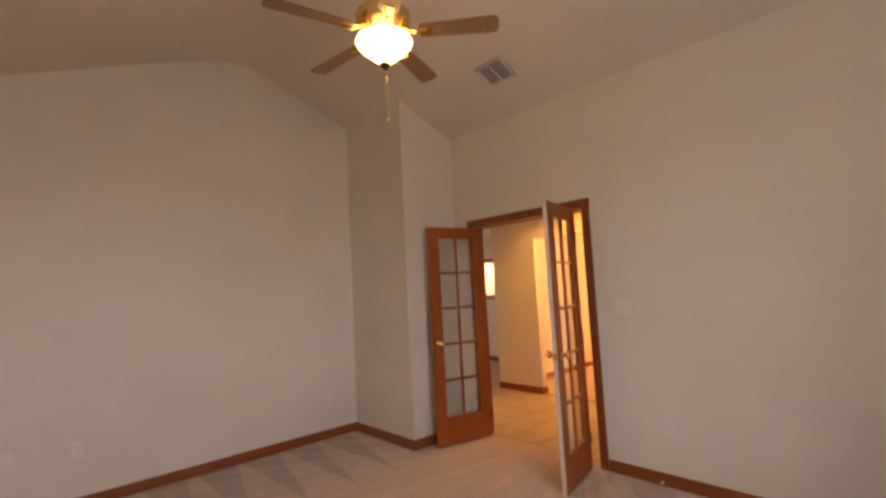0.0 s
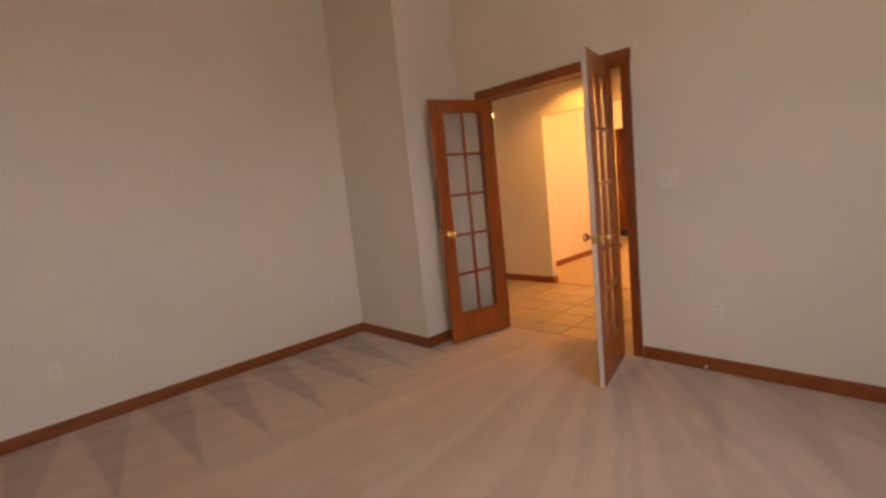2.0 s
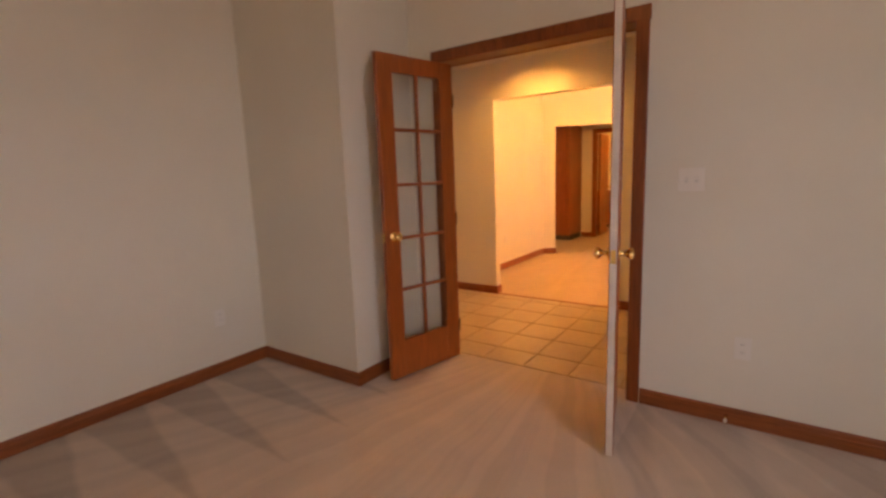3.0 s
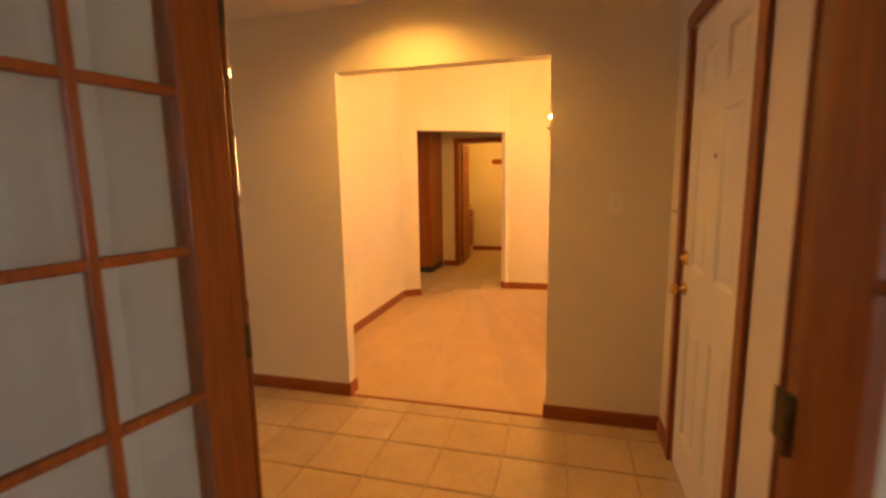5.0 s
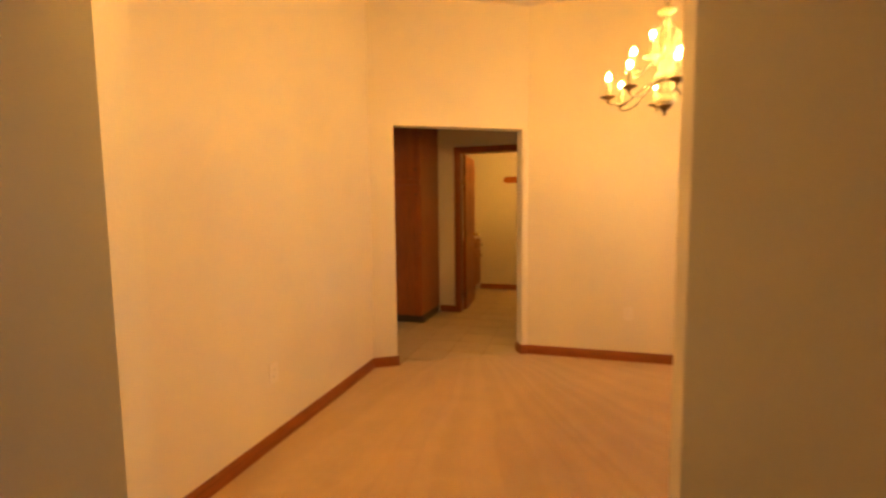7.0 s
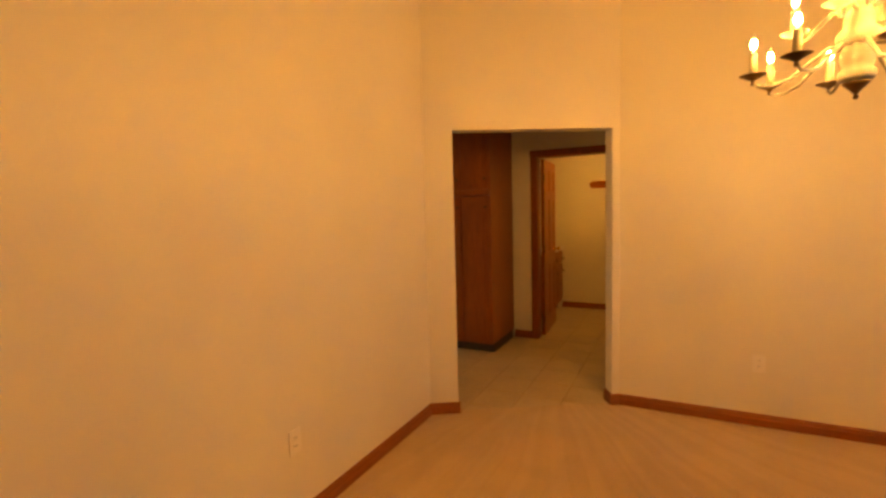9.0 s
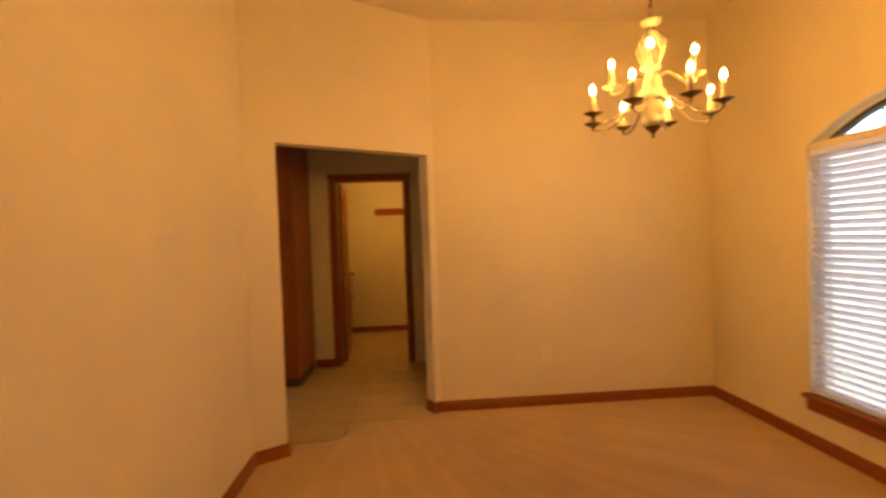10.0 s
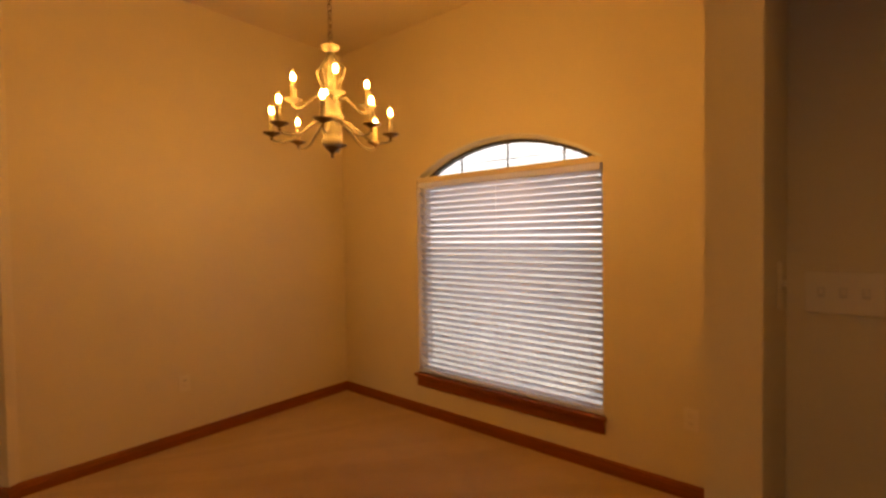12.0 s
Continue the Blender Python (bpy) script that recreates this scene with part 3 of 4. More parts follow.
# ---- front door ----
def front_door():
    d = tagged(new("door_3"), "white six-panel front door, closed", "door", kind="structure")
    d.matrix_world = pose(FDX + 0.006, 1.483, 0.012, 0, 0, -90)   # local x from latch to hinge, local -y into the foyer
    w, h, th = 0.764, 2.04, 0.045
    stile, mid = 0.112, 0.125
    cols = [(stile, (w - mid) / 2), ((w + mid) / 2, w - stile)]
    rows = [(0.20, 0.76), (1.00, 1.64), (1.74, 1.92)]
    bm = bmesh.new()
    xs = sorted({0, w, *[q for c in cols for q in c]})
    zs = sorted({0, h, *[q for r in rows for q in r]})
    solid(bm, xs, [0, 0.012], zs, [(c[0], c[1], -1, 1, r[0], r[1]) for c in cols for r in rows])
    part("slab", bm, WHITE, d)
    part("core", box(bmesh.new(), 0, w, 0.0125, th, 0, h), WHITE, d)
    for c in cols:
        for r in rows:
            p = bmesh.new()
            a, b, e, g = c[0] + 0.002, c[1] - 0.002, r[0] + 0.002, r[1] - 0.002
            rings = []
            for inset, y in ((0, 0.001), (0.012, 0.011), (0.022, 0.011), (0.045, 0.003)):
                rings.append([p.verts.new(q) for q in ((a + inset, y, e + inset), (b - inset, y, e + inset), (b - inset, y, g - inset), (a + inset, y, g - inset))])
            for s0, s1 in zip(rings, rings[1:]):
                for k in range(4):
                    p.faces.new((s0[k], s0[(k + 1) % 4], s1[(k + 1) % 4], s1[k]))
            p.faces.new(rings[-1])
            part("panel", p, WHITE, d)
    knob(d, pose(0.064, 0, 0.89, 90))
    part("deadbolt", lathe(bmesh.new(), [(0.033, 0), (0.033, 0.008), (0.026, 0.014), (0.012, 0.018), (0.012, 0.028), (0.005, 0.030)], pose(0.064, 0, 1.035, 90), 20), BRASS, d, "brass deadbolt")
    part("peephole", lathe(bmesh.new(), [(0.009, 0), (0.009, 0.003), (0.005, 0.004)], pose(w / 2, 0, 1.475, 90), 12), BRONZE, d, "dark peephole")
    for z in (0.25, 1.02, 1.80):
        part("hinge", tube(bmesh.new(), [(w + 0.004, -0.004, z - 0.05), (w + 0.004, -0.004, z + 0.05)], 0.008, 8), BRONZE, d, "dark bronze hinge")


front_door()
tr = bmesh.new()
box(tr, FDX - 0.018, FDX, 1.486, 1.550, 0, 2.06, 0.005)
box(tr, FDX - 0.018, FDX, 0.646, 0.716, 0, 2.06, 0.005)
box(tr, FDX - 0.020, FDX, 0.641, 1.555, 2.06, 2.125, 0.005)
structure("trim", tr, TRIM, "stained oak casing round the front door", "trim")
tr = bmesh.new()
box(tr, FDX, FDX + 0.14, 1.483, 1.486, 0, 2.06)
box(tr, FDX, FDX + 0.14, 0.716, 0.719, 0, 2.06)
structure("trim", tr, TRIM, "stained oak jamb of the front door", "trim")

# ---- pass-through beyond the living room ----
ps = bmesh.new()
for a in ((-3.43, -3.36, 1.20, 2.01), (-2.40, -2.33, 1.20, 2.01)):
    box(ps, a[0], a[1], 3.54, 3.56, a[2], a[3], 0.004)
for z0, z1 in ((1.20, 1.27), (1.94, 2.01)):
    box(ps, -3.36, -2.40, 3.54, 3.56, z0, z1, 0.004)
structure("trim", ps, TRIM, "dark stained wood frame round the pass-through", "trim")
ps = bmesh.new()
box(ps, -3.36, -3.34, 3.56, 3.72, 1.27, 1.94, 0.002)
box(ps, -3.34, -2.40, 3.56, 3.72, 1.27, 1.29, 0.002)
structure("trim", ps, CABWOOD, "stained wood lining of the pass-through", "trim")


# ---- dining room ----
wall("wall_dining_south", FDX + 0.14, DX1, FY, FY2, 0, DC + 0.1, "plain cream dining wall beside the opening")
wall("wall_far", KB[0] + 0.047, DX1, DY, DY + 0.11, 0, DC + 0.1, "cream far wall of the dining room")
WY0, WY1, WZ0, WZS, WZA = 2.695, 4.175, 0.335, 1.868, 2.095


def window_wall():
    """The dining room's outer wall, with an arched opening."""
    x0, x1 = DX1, DX1 + 0.16
    bm = bmesh.new()
    top = WZA + 0.02
    solid(bm, [x0, x1], [FY, WY0, WY1, DY + 0.11], [0, WZ0, top, DC + 0.1], [(x0 - 1, x1 + 1, WY0, WY1, WZ0, top)])
    prev = None
    for y, z in arch_points():
        ring = [bm.verts.new((x, y, q)) for x in (x0, x1) for q in (z, top)]
        if prev:
            for a, b in ((0, 1), (2, 3), (0, 2)):
                bm.faces.new((prev[a], prev[b], ring[b], ring[a]))
        prev = ring
    structure("wall_window", bm, PAINT, "cream dining wall with an arched window", "wall")


def arch_points(inset=0.0, n=28):
    """The segmental arch over the window, from one springing to the other."""
    half, rise = (WY1 - WY0) / 2, WZA - WZS
    r = (half * half + rise * rise) / (2 * rise)
    cy, cz = (WY0 + WY1) / 2, WZA - r
    reach = math.asin(min(1.0, (half - inset) / (r - inset)))
    return [(cy + (r - inset) * math.sin(a), cz + (r - inset) * math.cos(a)) for a in [-reach + 2 * reach * k / n for k in range(n + 1)]]


window_wall()
slab("ceiling_dining", PIER, DX1 + 0.16, FY2, 5.4, DC, DC + 0.12, CEIL, "flat cream ceiling of the dining room", "ceiling")


def slant_wall():
    """The slanting wall with the opening to the kitchen passage."""
    a, b = Vector((*KA, 0)), Vector((*KB, 0))
    d = (b - a).normalized()
    length = (b - a).length
    start = (DX0 - a.x) / d.x
    bm = bmesh.new()
    xs, ys, zs = [start, 0, length, length + 0.055], [0, 0.115], [0, KZ, DC + 0.1]
    solid(bm, xs, ys, zs, [(0, length, -1, 1, -1, KZ)])
    m = Matrix.Translation(a) @ pose(0, 0, 0, 0, 0, math.degrees(math.atan2(d.y, d.x)))
    bmesh.ops.transform(bm, matrix=m, verts=bm.verts[:])
    structure("wall_slant", bm, PAINT, "slanting cream wall with a plain opening", "wall")
    return d


KD = slant_wall()
corner = (DX0, KA[1] - (KA[0] - DX0) * KD.y / KD.x)
baseboard((DX0, FY2), corner, -1)
baseboard(corner, (KA[0] + KD.x * 0.014, KA[1] + KD.y * 0.014), -1)
baseboard((KA[0], KA[1]), (KA[0] - KD.y * 0.115, KA[1] + KD.x * 0.115), -1)
KE = (KB[0] + KD.x * 0.055, KB[1] + KD.y * 0.055)
baseboard((KB[0] - KD.x * 0.014, KB[1] - KD.y * 0.014), KE, -1)
baseboard((KB[0] - KD.y * 0.115, KB[1] + KD.x * 0.115), KB, -1)
baseboard((KE[0], DY), (DX1, DY), -1)
baseboard((DX1, DY), (DX1, FY2), -1)
baseboard((DX1, FY2), (PX1, FY2), -1)
baseboard((PX0, FY2), (DX0, FY2), -1)


def dining_window():
    w = tagged(new("window_1"), "arched dining window with white frame above a blind", "window", kind="structure")
    xo = DX1 + 0.07
    # arched head frame, pale outside and dark seal inside
    # the white liner over the painted reveal stands in for daylight on it
    for inset, depth, mat, nm, x, far in ((0.0, 0.024, VINYL, "arch_frame", xo, xo + 0.05), (0.024, 0.022, DARKSEAL, "seal", xo - 0.004, xo + 0.046), (0.0, 0.010, VINYL, "arch_liner", DX1 + 0.003, xo - 0.0005)):
        bm = bmesh.new()
        prev = None
        for (y, z), (y2, z2) in zip(arch_points(inset), arch_points(inset + depth)):
            ring = [bm.verts.new(q) for q in ((x, y, z), (far, y, z), (far, y2, z2), (x, y2, z2))]
            if prev:
                for k in range(4):
                    bm.faces.new((prev[k], prev[(k + 1) % 4], ring[(k + 1) % 4], ring[k]))
            else:
                bm.faces.new(ring)
            prev = ring
        bm.faces.new(prev[::-1])
        part(nm, bm, mat, w)
    fr = bmesh.new()
    box(fr, xo, xo + 0.05, WY0, WY0 + 0.035, WZ0, WZS, 0.003)
    box(fr, xo, xo + 0.05, WY1 - 0.035, WY1, WZ0, WZS, 0.003)
    box(fr, xo, xo + 0.05, WY0 + 0.035, WY1 - 0.035, WZ0, WZ0 + 0.04, 0.003)
    part("window_frame", fr, VINYL, w)
    # bar for the blind's valance; wall paint stands in for its warm reflection
    part("transom", box(bmesh.new(), DX1 + 0.004, xo + 0.05, WY0, WY1, WZS - 0.036, WZS + 0.004, 0.003), PAINT, w, "cream bar between blind and arch")
    g = part("pane", box(bmesh.new(), xo + 0.022, xo + 0.026, WY0 + 0.035, WY1 - 0.035, WZ0 + 0.04, WZS - 0.036), GLASS, w)
    g.visible_shadow = False
    bm = bmesh.new()
    pts = arch_points(0.046)
    prism(bm, [(y, z) for y, z in pts if z > WZS + 0.004] , 0.004, Matrix(((0, 0, 1, xo + 0.03), (1, 0, 0, 0), (0, 1, 0, 0), (0, 0, 0, 1))))
    g = part("pane", bm, GLASS, w)
    g.visible_shadow = False
    cy = (WY0 + WY1) / 2
    for dy in (-0.46, -0.04, 0.36):
        zz = min(pts, key=lambda q: abs(q[0] - cy - dy))[1]
        part("muntin", box(bmesh.new(), xo + 0.02, xo + 0.029, cy + dy - 0.006, cy + dy + 0.006, WZS, zz), WIRE, w)
    sill = bmesh.new()
    box(sill, DX1 - 0.045, DX1 + 0.07, WY0 - 0.02, WY1 + 0.02, WZ0 - 0.028, WZ0, 0.006)
    box(sill, DX1 - 0.018, DX1, WY0 - 0.012, WY1 + 0.012, WZ0 - 0.105, WZ0 - 0.028, 0.005)
    part("window_sill", sill, BASE, w, "reddish-brown oak sill and apron")


dining_window()


def blind():
    b = thing("venetian_blind", pose(DX1 + 0.026, (WY0 + WY1) / 2, WZ0), "white two-inch slat blind, lowered with its slats half open", "blind")
    half, top = (WY1 - WY0) / 2 - 0.012, WZS - 0.036 - WZ0
    part("headrail", box(bmesh.new(), -0.024, 0.024, -half, half, top - 0.042, top - 0.002, 0.003), SLAT, b)
    part("bottom_rail", box(bmesh.new(), -0.024, 0.024, -half, half, 0.004, 0.022, 0.003), SLAT, b)
    n = 33
    pitch = (top - 0.092) / (n - 1)
    bm = bmesh.new()
    arc = [(-0.025, 0.0), (-0.0125, 0.0022), (0.0, 0.003), (0.0125, 0.0022), (0.025, 0.0)]
    ends = [[bm.verts.new((x, y, z + dz)) for x, z in arc for dz in (0, 0.0025)] for y in (-half, half)]
    for k in range(4):
        for lay in (0, 1):
            i = 2 * k + lay
            bm.faces.new((ends[0][i], ends[0][i + 2], ends[1][i + 2], ends[1][i])).smooth = True
    for e in ends:
        for k in range(4):
            bm.faces.new((e[2 * k], e[2 * k + 2], e[2 * k + 3], e[2 * k + 1]))
    for i in (0, 8):
        bm.faces.new((ends[0][i], ends[0][i + 1], ends[1][i + 1], ends[1][i]))
    data = mesh_of("slat", bm, SLAT)
    for k in range(n):
        s = new("slat", data)
        s.parent = b
        s.matrix_basis = pose(0, random.uniform(-0.002, 0.002), 0.042 + pitch * k, 0, 42 + random.uniform(-1.5, 1.5), 0)
    for y in (-half * 0.82, 0.0, half * 0.82):
        part("ladder_cord", tube(bmesh.new(), [(-0.026, y, 0.02), (-0.026, y, top - 0.04)], 0.0014, 6), SLAT, b)
    part("tilt_wand", tube(bmesh.new(), [(-0.034, half * 0.9, top - 0.05), (-0.036, half * 0.9, top - 0.85)], 0.004, 8), SLAT, b)


blind()


# ---- chandelier ----
def chandelier():
    base = 1.752
    c = thing("chandelier", pose(0.92, 3.322, base), "two-tier cream and brass chandelier with lit candle bulbs", "chandelier")
    part("finial", lathe(bmesh.new(), [(0.003, 0.0), (0.008, 0.006), (0.004, 0.014), (0.012, 0.024), (0.028, 0.040), (0.034, 0.047), (0.02, 0.05)], None, 20), BRONZE, c, "dark bronze finial")
    part("lower_hub", lathe(bmesh.new(), [(0.02, 0.05), (0.040, 0.054), (0.044, 0.060), (0.043, 0.078), (0.034, 0.086), (0.038, 0.10), (0.042, 0.120), (0.036, 0.145), (0.030, 0.155)], None, 20), CREAM, c)
    part("column", lathe(bmesh.new(), [(0.030, 0.155), (0.046, 0.162), (0.052, 0.172), (0.050, 0.186), (0.034, 0.205), (0.036, 0.225), (0.030, 0.245), (0.020, 0.262), (0.016, 0.30), (0.012, 0.36), (0.010, 0.42), (0.018, 0.43), (0.018, 0.445)], None, 20), CREAM, c)
    part("top_plate", lathe(bmesh.new(), [(0.012, 0.445), (0.020, 0.456), (0.038, 0.464), (0.040, 0.474), (0.020, 0.482), (0.006, 0.50)], None, 20), CREAM, c)
    for k in range(4):
        m = pose(0, 0, 0, 0, 0, 25 + 90 * k)
        part("scroll_rod", tube(bmesh.new(), [m @ Vector(q) for q in ((0.012, 0, 0.44), (0.03, 0, 0.41), (0.066, 0, 0.372), (0.054, 0, 0.335), (0.036, 0, 0.30), (0.024, 0, 0.25), (0.022, 0, 0.22))], 0.005, 8), CREAM, c)

    def light(parent, r, z, m, dark):
        at = m @ pose(r, 0, z)
        cup = bmesh.new()
        lathe(cup, [(0.004, -0.026), (0.007, -0.020), (0.005, -0.012), (0.014, -0.006), (0.035, 0.004), (0.038, 0.007), (0.012, 0.008)], at, 18)
        part("drip_cup", cup, dark, parent)
        part("candle_sleeve", lathe(bmesh.new(), [(0.011, 0.006), (0.0115, 0.04), (0.0108, 0.070), (0.006, 0.074)], at, 14), SLEEVE, parent)
        part("bulb", lathe(bmesh.new(), [(0.006, 0.074), (0.010, 0.083), (0.0120, 0.094), (0.0105, 0.108), (0.006, 0.121), (0.002, 0.131)], at, 14), GLASS, parent, "clear flame-shaped bulb").visible_shadow = False
        part("filament", lathe(bmesh.new(), [(0.002, 0.086), (0.0045, 0.090), (0.0050, 0.098), (0.0040, 0.107), (0.0015, 0.112)], at, 10), BULB, parent, "lit filament")

    for k in range(8):
        m = pose(0, 0, 0, 0, 0, 226 + 45 * k)
        pts = [m @ Vector(q) for q in ((0.03, 0, 0.155), (0.07, 0, 0.150), (0.115, 0, 0.115), (0.155, 0, 0.080), (0.20, 0, 0.066), (0.235, 0, 0.068), (0.25, 0, 0.082))]
        arm = part("lower_arm", tube(bmesh.new(), pts, [0.007, 0.0065, 0.006, 0.0055, 0.005, 0.005, 0.005], 8), CREAM, c)
        light(arm, 0.25, 0.098, m, BRONZE)
    for k in range(4):
        m = pose(0, 0, 0, 0, 0, 240 + 90 * k)
        pts = [m @ Vector(q) for q in ((0.03, 0, 0.250), (0.06, 0, 0.262), (0.09, 0, 0.235), (0.12, 0, 0.207), (0.145, 0, 0.202), (0.155, 0, 0.214))]
        arm = part("upper_arm", tube(bmesh.new(), pts, [0.007, 0.0065, 0.006, 0.005, 0.005, 0.005], 8), CREAM, c)
        light(arm, 0.155, 0.230, m, CREAM)
    top = DC - base
    links = bmesh.new()
    z = 0.50
    k = 0
    while z < top - 0.06:
        m = pose(0, 0, z, 0, 0, 90 * (k % 2))
        loop = [m @ Vector((0.009 * math.cos(a), 0, 0.018 + 0.018 * math.sin(a))) for a in [2 * math.pi * i / 10 for i in range(11)]]
        tube(links, loop, 0.0022, 5)
        z, k = z + 0.030, k + 1
    part("chain", links, BRONZE, c, "bronze hanging chain")
    part("ceiling_canopy", lathe(bmesh.new(), [(0.01, top - 0.06), (0.05, top - 0.04), (0.065, top - 0.01), (0.065, top)], None, 24), CREAM, c)


chandelier()

# ---- kitchen passage and laundry ----
PY = 6.60                                   # wall with the laundry door
wall("wall_passage_east", KB[0] + 0.02, KB[0] + 0.11, DY + 0.02, PY, 0, 2.6, "cream wall of the kitchen passage")
wall("wall_laundry", -3.6, KB[0] + 1.5, PY, PY + 0.12, 0, 2.6, "cream wall with the laundry doorway", [(-0.915, -0.15, -1, 2.04)])
wall("wall_laundry_far", -1.78, 0.9, 8.42, 8.54, 0, 2.6, "yellowish cream far wall of the laundry")
wall("wall_laundry_west", -1.78, -1.66, PY + 0.12, 8.42, 0, 2.6, "cream side wall of the laundry")
wall("wall_laundry_east", 0.78, 0.9, PY + 0.12, 8.42, 0, 2.6, "cream side wall of the laundry")
wall("wall_kitchen_west", -6.4, -6.26, 3.70, PY + 0.12, 0, 2.6, "plain cream wall of the kitchen")
wall("wall_kitchen_north", -6.4, -3.6, PY, PY + 0.12, 0, 2.6, "plain cream wall of the kitchen")
slab("ceiling_kitchen", -6.4, DX0 - 0.02, 3.70, PY, FC, FC + 0.1, CEIL, "flat cream ceiling of the kitchen", "ceiling")


def passage_ceiling():
    bm = bmesh.new()
    n = Vector((-KD.y, KD.x, 0)) * 0.116
    a = Vector((*corner, 0)) + n
    outline = [(DX0 - 0.02, a.y), (KB[0], KB[1] + 0.116), (KB[0], PY), (DX0 - 0.02, PY)]
    prism(bm, outline, 0.1, pose(0, 0, FC))
    structure("ceiling_passage", bm, CEIL, "low flat ceiling of the kitchen passage", "ceiling")


passage_ceiling()
slab("ceiling_laundry", -1.78, 0.9, PY, 8.54, FC + 0.002, FC + 0.1, CEIL, "flat ceiling of the laundry", "ceiling")
slab("floor_kitchen", -6.4, 0.9, 4.47, 8.54, -0.12, -0.004, GROUT, "tiled kitchen floor with brown grout", "floor")
slab("floor_kitchen_west", -6.4, PIER + 0.01, 3.6, 4.47, -0.12, 0.0, TILE, "beige kitchen floor", "floor")


def dining_carpet():
    """The dining carpet, cut along the slanting opening."""
    outline = [(PIER + 0.01, FY + 0.02), (DX1 + 0.14, FY + 0.02), (DX1 + 0.14, DY + 0.05), (KB[0], DY + 0.05), (KB[0] - 0.02, KB[1] + 0.03), (KA[0] - 0.02, KA[1] + 0.03), (PIER + 0.01, corner[1] + 0.03)]
    structure("floor_dining", prism(bmesh.new(), outline, 0.05, pose(0, 0, -0.046)), CARPET2, "beige carpet ending at the kitchen tiles", "carpet")


dining_carpet()
lt = bmesh.new()
for a, b in ((-0.975, -0.912), (-0.153, -0.09)):
    box(lt, a, b, PY - 0.018, PY, 0, 2.04, 0.005)
box(lt, -0.98, -0.085, PY - 0.020, PY, 2.034, 2.105, 0.005)
box(lt, -0.915, -0.90, PY, PY + 0.12, 0, 2.04, 0.002)
box(lt, -0.165, -0.15, PY, PY + 0.12, 0, 2.04, 0.002)
box(lt, -0.90, -0.165, PY, PY + 0.12, 2.025, 2.04, 0.002)
structure("trim", lt, TRIM, "dark stained casing round the laundry doorway", "trim")
baseboard((-1.18, PY), (-0.975, PY), -1)
baseboard((KB[0] + 0.02, PY), (KB[0] + 0.02, DY + 0.11), -1)
baseboard((-1.03, 8.42), (0.78, 8.42), -1)
baseboard((0.78, 8.42), (0.78, PY + 0.12), -1)


def panel_door(m):
    """An oak panel door; local x from hinge to free edge."""
    d = tagged(new("door_4"), "oak six-panel laundry door, wide open", "door", kind="structure")
    d.matrix_world = m
    w, h, th = 0.70, 2.01, 0.035
    cols, rows = [(0.10, 0.32), (0.38, 0.60)], [(0.20, 0.80), (0.95, 1.56), (1.66, 1.90)]
    bm = bmesh.new()
    solid(bm, sorted({0, w, *[q for c in cols for q in c]}), [-th / 2, th / 2], sorted({0, h, *[q for r in rows for q in r]}), [(c[0], c[1], -1, 1, r[0], r[1]) for c in cols for r in rows])
    part("door_frame", bm, CABWOOD, d)
    for c in cols:
        for r in rows:
            part("panel", box(bmesh.new(), c[0] + 0.001, c[1] - 0.001, -0.010, 0.010, r[0] + 0.001, r[1] - 0.001, 0.006), CABWOOD, d)
    knob(d, pose(w - 0.06, -th / 2, 0.95, 90))
    knob(d, pose(w - 0.06, th / 2, 0.95, -90))
    for z in (0.2, 1.0, 1.8):
        part("hinge", tube(bmesh.new(), [(-0.008, -0.018, z - 0.045), (-0.008, -0.018, z + 0.045)], 0.007, 8), BRONZE, d, "dark hinge")


panel_door(pose(-0.880, PY + 0.14, 0.012, 0, 0, 93))


def cabinet(name, m, w, d, h, doors, toe, label, group=""):
    """A cabinet with raised panel doors on its front, local -y; local x across, doors as (x0, x1, z0, z1)."""
    c = thing(name, m, label, "cabinet", group)
    part("body", box(bmesh.new(), 0, w, 0, d, toe, h, 0.002), CABWOOD, c)
    part("toe_kick", box(bmesh.new(), 0.01, w - 0.01, 0.06, d, 0, toe), SLOT, c, "dark recessed toe kick")
    for x0, x1, z0, z1 in doors:
        dr = part("door", box(bmesh.new(), x0, x1, -0.02, -0.001, z0, z1, 0.004), CABWOOD, c)
        p = bmesh.new()
        box(p, x0 + 0.05, x1 - 0.05, -0.027, -0.0195, z0 + 0.05, z1 - 0.05, 0.0035)
        part("raised_panel", p, CABWOOD, dr)
        part("handle", lathe(bmesh.new(), [(0.006, 0), (0.006, 0.012), (0.014, 0.02), (0.012, 0.028), (0.004, 0.03)], pose(x1 - 0.025, -0.02, z0 + 0.10 if z0 > 1.2 else z1 - 0.1, 90), 12), BRONZE, dr)
    return c


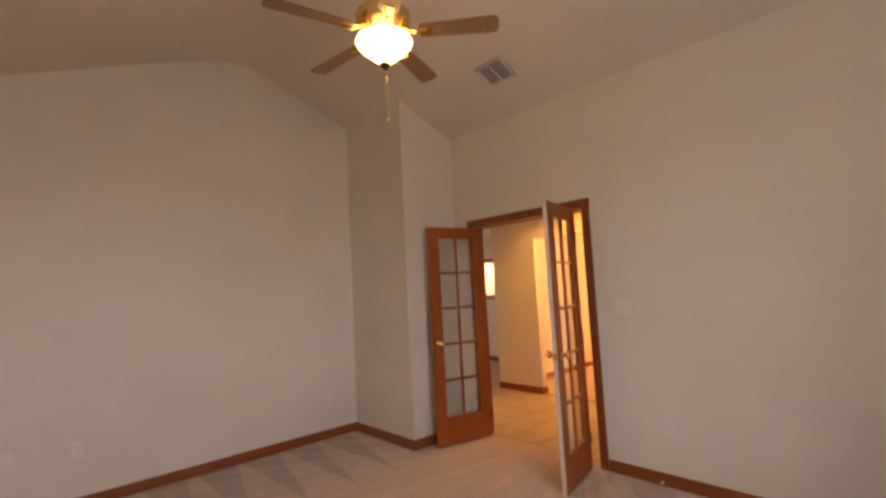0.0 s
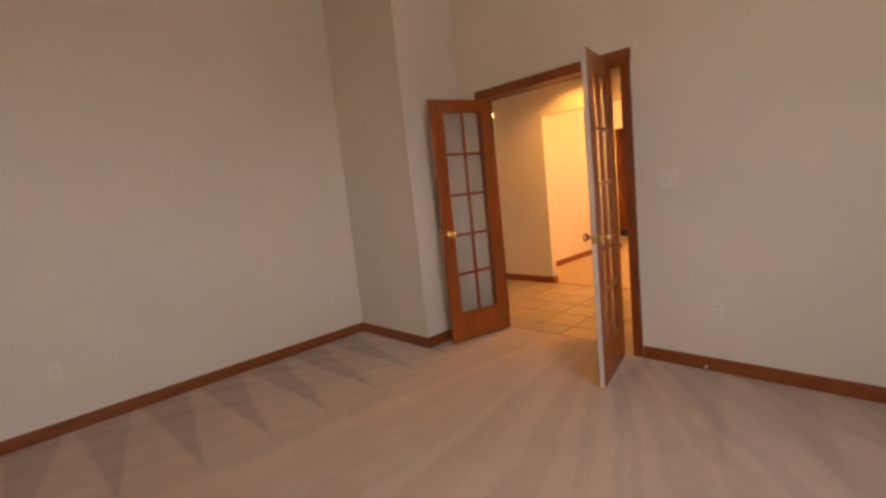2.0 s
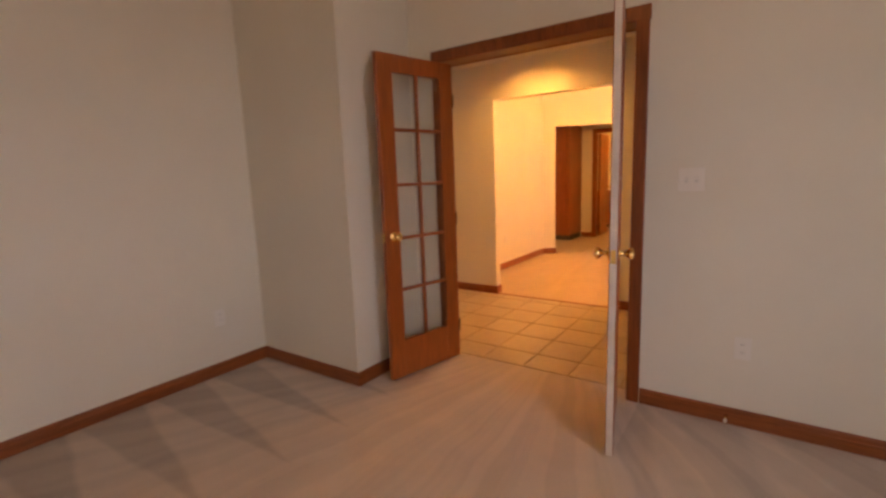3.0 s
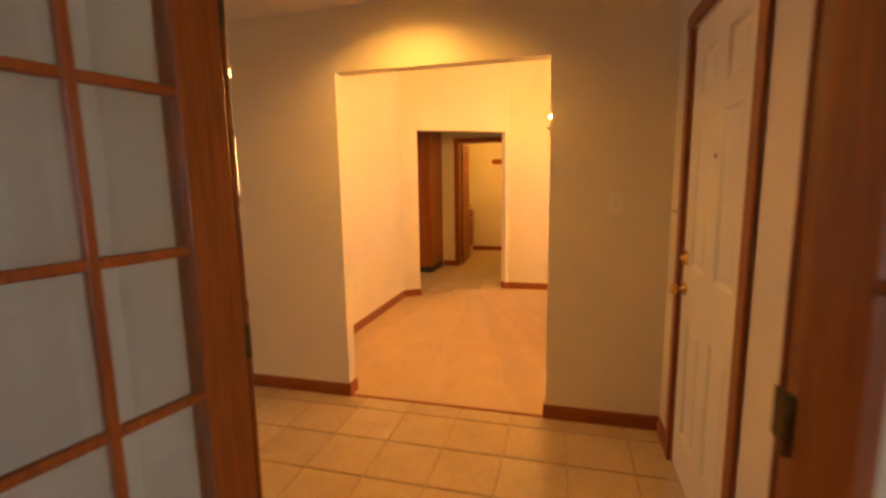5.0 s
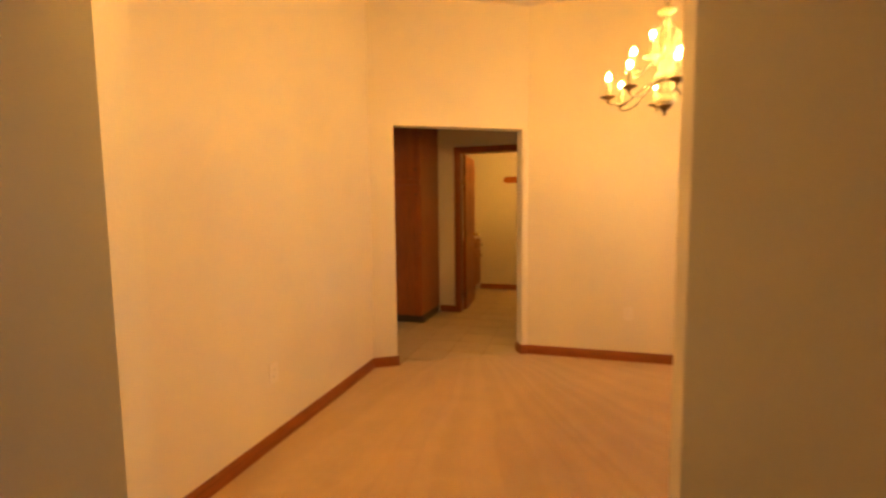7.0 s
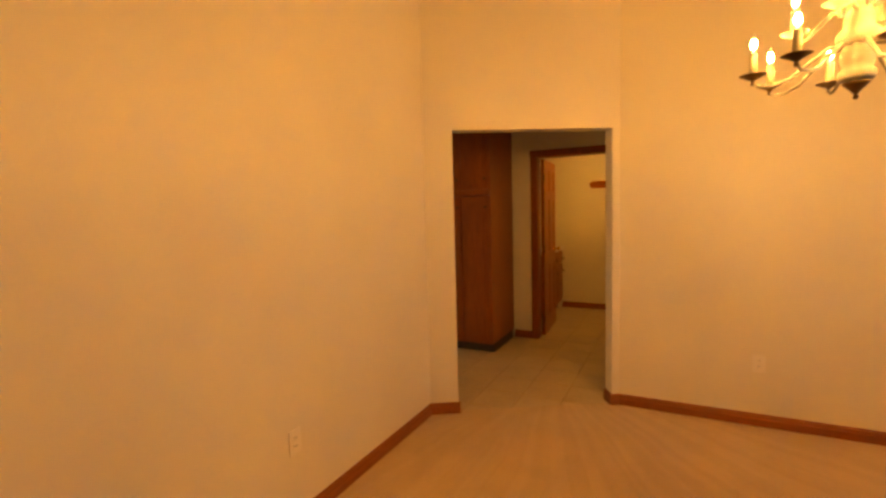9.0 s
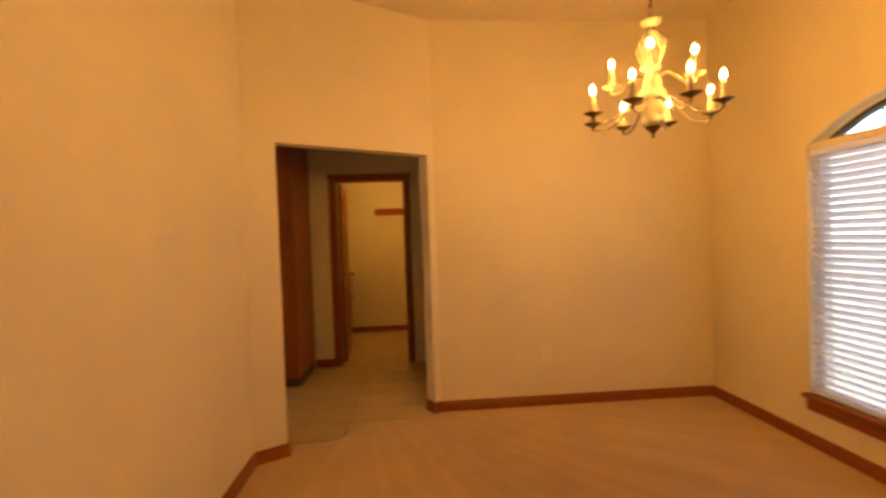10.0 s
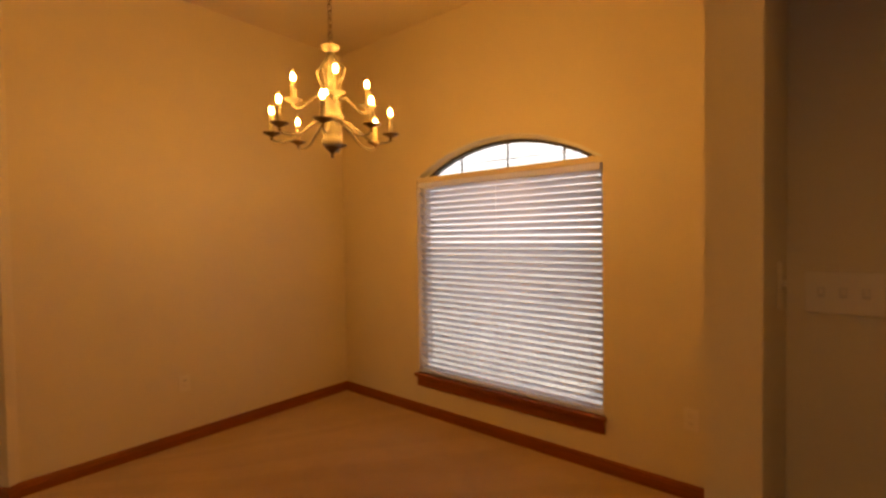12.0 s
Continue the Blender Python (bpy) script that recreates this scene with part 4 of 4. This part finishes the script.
cabinet("pantry_cabinet", pose(-1.80, 5.88, 0), 0.62, 0.69, 2.43, [(0.02, 0.30, 0.14, 1.60), (0.32, 0.60, 0.14, 1.60), (0.02, 0.30, 1.68, 2.36), (0.32, 0.60, 1.68, 2.36)], 0.10, "tall oak pantry cabinet with raised panel doors")
pantry = bpy.data.objects["pantry_cabinet"]
part("rail", box(bmesh.new(), -0.002, 0.622, -0.045, -0.001, 1.612, 1.668, 0.006), CABWOOD, pantry)
part("crown", box(bmesh.new(), -0.002, 0.645, -0.04, 0.69, 2.37, 2.43, 0.008), CABWOOD, pantry)
cabinet("base_cabinet", pose(-1.03, 7.57, 0, 0, 0, 90), 0.82, 0.60, 0.86, [(0.02, 0.40, 0.14, 0.66), (0.42, 0.80, 0.14, 0.66), (0.02, 0.40, 0.69, 0.84), (0.42, 0.80, 0.69, 0.84)], 0.10, "oak laundry base cabinet under a pale worktop")
ct = thing("worktop", pose(-1.34, 7.98, 0.86), "pale laminate worktop on the laundry cabinet", "worktop")
part("top", box(bmesh.new(), -0.31, 0.335, -0.43, 0.43, 0, 0.035, 0.006), COUNTER, ct)


def peg_rack():
    r = thing("peg_rack", pose(-0.36, 8.42, 1.79), "small oak peg rack on the laundry wall", "rack")
    outline = [(-0.24, -0.05), (-0.27, -0.025), (-0.27, 0.025), (-0.24, 0.05), (0.24, 0.05), (0.27, 0.025), (0.27, -0.025), (0.24, -0.05)]
    part("board", prism(bmesh.new(), outline, 0.018, pose(0, -0.018, 0, 90) @ pose(0, 0, -0.018)), DOORWOOD, r)
    for x in (-0.15, -0.05, 0.05, 0.15):
        part("peg", tube(bmesh.new(), [(x, -0.018, 0), (x, -0.05, 0.012)], [0.006, 0.009], 8), DOORWOOD, r)


peg_rack()
# no fixture is in view here; this dome is added for the yellow light
flush_light(pose(-0.30, 7.45, FC), DOME2, 0.14, "unseen round flush light added to light the laundry yellow")

# ---- outdoors ----
gr = bmesh.new()
lo = [gr.verts.new(q) for q in ((-400, -400, -0.35), (400, -400, -0.35), (400, 400, -0.35), (-400, 400, -0.35))]
gr.faces.new(lo)
structure("ground", gr, PALE_GROUND, "pale ground outside the house, made bright for the blind's gaps", "ground")
HAZE = material("overcast_sky", (0.8, 0.85, 0.95), 1.0, emit=1.7, emit_colour=(0.86, 0.92, 1.0))
bd = bmesh.new()
bd.faces.new([bd.verts.new(q) for q in ((70, -90, -0.3), (70, 90, -0.3), (70, 90, 90), (70, -90, 90))])
structure("backdrop", bd, HAZE, "bright overcast sky beyond the window", "sky")



def power_line():
    """Two timber poles with sagging cables between them, across the road."""
    t = thing("power_line", pose(24, 0, -0.35), "grey overhead cables between two weathered wooden poles", "power line")
    for y in (-16.0, 46.0):
        pole = part("pole", lathe(bmesh.new(), [(0.15, 0.0), (0.14, 3.0), (0.11, 9.0)], pose(0, y, 0), 14), POLE, t)
        part("crossarm", box(bmesh.new(), -0.06, 0.06, y - 0.9, y + 0.9, 8.2, 8.34, 0.01), POLE, pole)
    for z0, z1, sag in ((8.3, 7.6, 1.1), (7.7, 7.2, 0.9), (7.0, 6.9, 0.8), (6.5, 7.4, 0.5), (6.2, 6.0, 0.5)):
        run = [(0.13, -16 + 62 * k / 24, z0 + (z1 - z0) * k / 24 - sag * 4 * (k / 24) * (1 - k / 24)) for k in range(25)]
        part("cable", tube(bmesh.new(), run, 0.022, 6), WIRE, t)


power_line()


# ---- floor tiles ----
def tiles(parent, x0, x1, y0, y1, ox, oy, keep=None):
    pitch, gap, cache = 0.318, 0.007, {}
    i0, i1 = math.floor((x0 - ox) / pitch), math.ceil((x1 - ox) / pitch)
    j0, j1 = math.floor((y0 - oy) / pitch), math.ceil((y1 - oy) / pitch)
    for i in range(i0, i1):
        for j in range(j0, j1):
            a, b = max(x0, ox + i * pitch + gap / 2), min(x1, ox + (i + 1) * pitch - gap / 2)
            e, g = max(y0, oy + j * pitch + gap / 2), min(y1, oy + (j + 1) * pitch - gap / 2)
            if b - a < 0.01 or g - e < 0.01 or (keep and not keep((a + b) / 2, (e + g) / 2)):
                continue
            key = (round(b - a, 3), round(g - e, 3))
            if key not in cache:
                bm = bmesh.new()
                box(bm, -key[0] / 2, key[0] / 2, -key[1] / 2, key[1] / 2, -0.006, 0.0)
                top = [v for v in bm.verts if v.co.z > -0.003]
                for v in top:
                    v.co.x -= math.copysign(0.0025, v.co.x)
                    v.co.y -= math.copysign(0.0025, v.co.y)
                cache[key] = mesh_of("tile", bm, TILE)
            t = new("tile", cache[key])
            t.parent = parent
            t.location = ((a + b) / 2, (e + g) / 2, 0.002 + random.uniform(-0.0006, 0.0006))


tiles(bpy.data.objects["floor_foyer"], -1.32, FDX, 0.125, FY - 0.004, 0.205, 1.64)
side = Vector((-KD.y, KD.x, 0))
tiles(bpy.data.objects["floor_kitchen"], -1.9, 0.78, 4.47, 8.42, 0.03, 5.0,
      lambda x, y: (Vector((x, y, 0)) - Vector((*KA, 0))).dot(side) > -0.3)

kitchen_tall = cabinet("tall_cabinet", pose(-5.24, 4.45, 0), 0.75, 0.60, 2.43, [(0.02, 0.365, 0.14, 2.36), (0.385, 0.73, 0.14, 2.36)], 0.10, "tall oak kitchen cabinet beyond the pass-through")
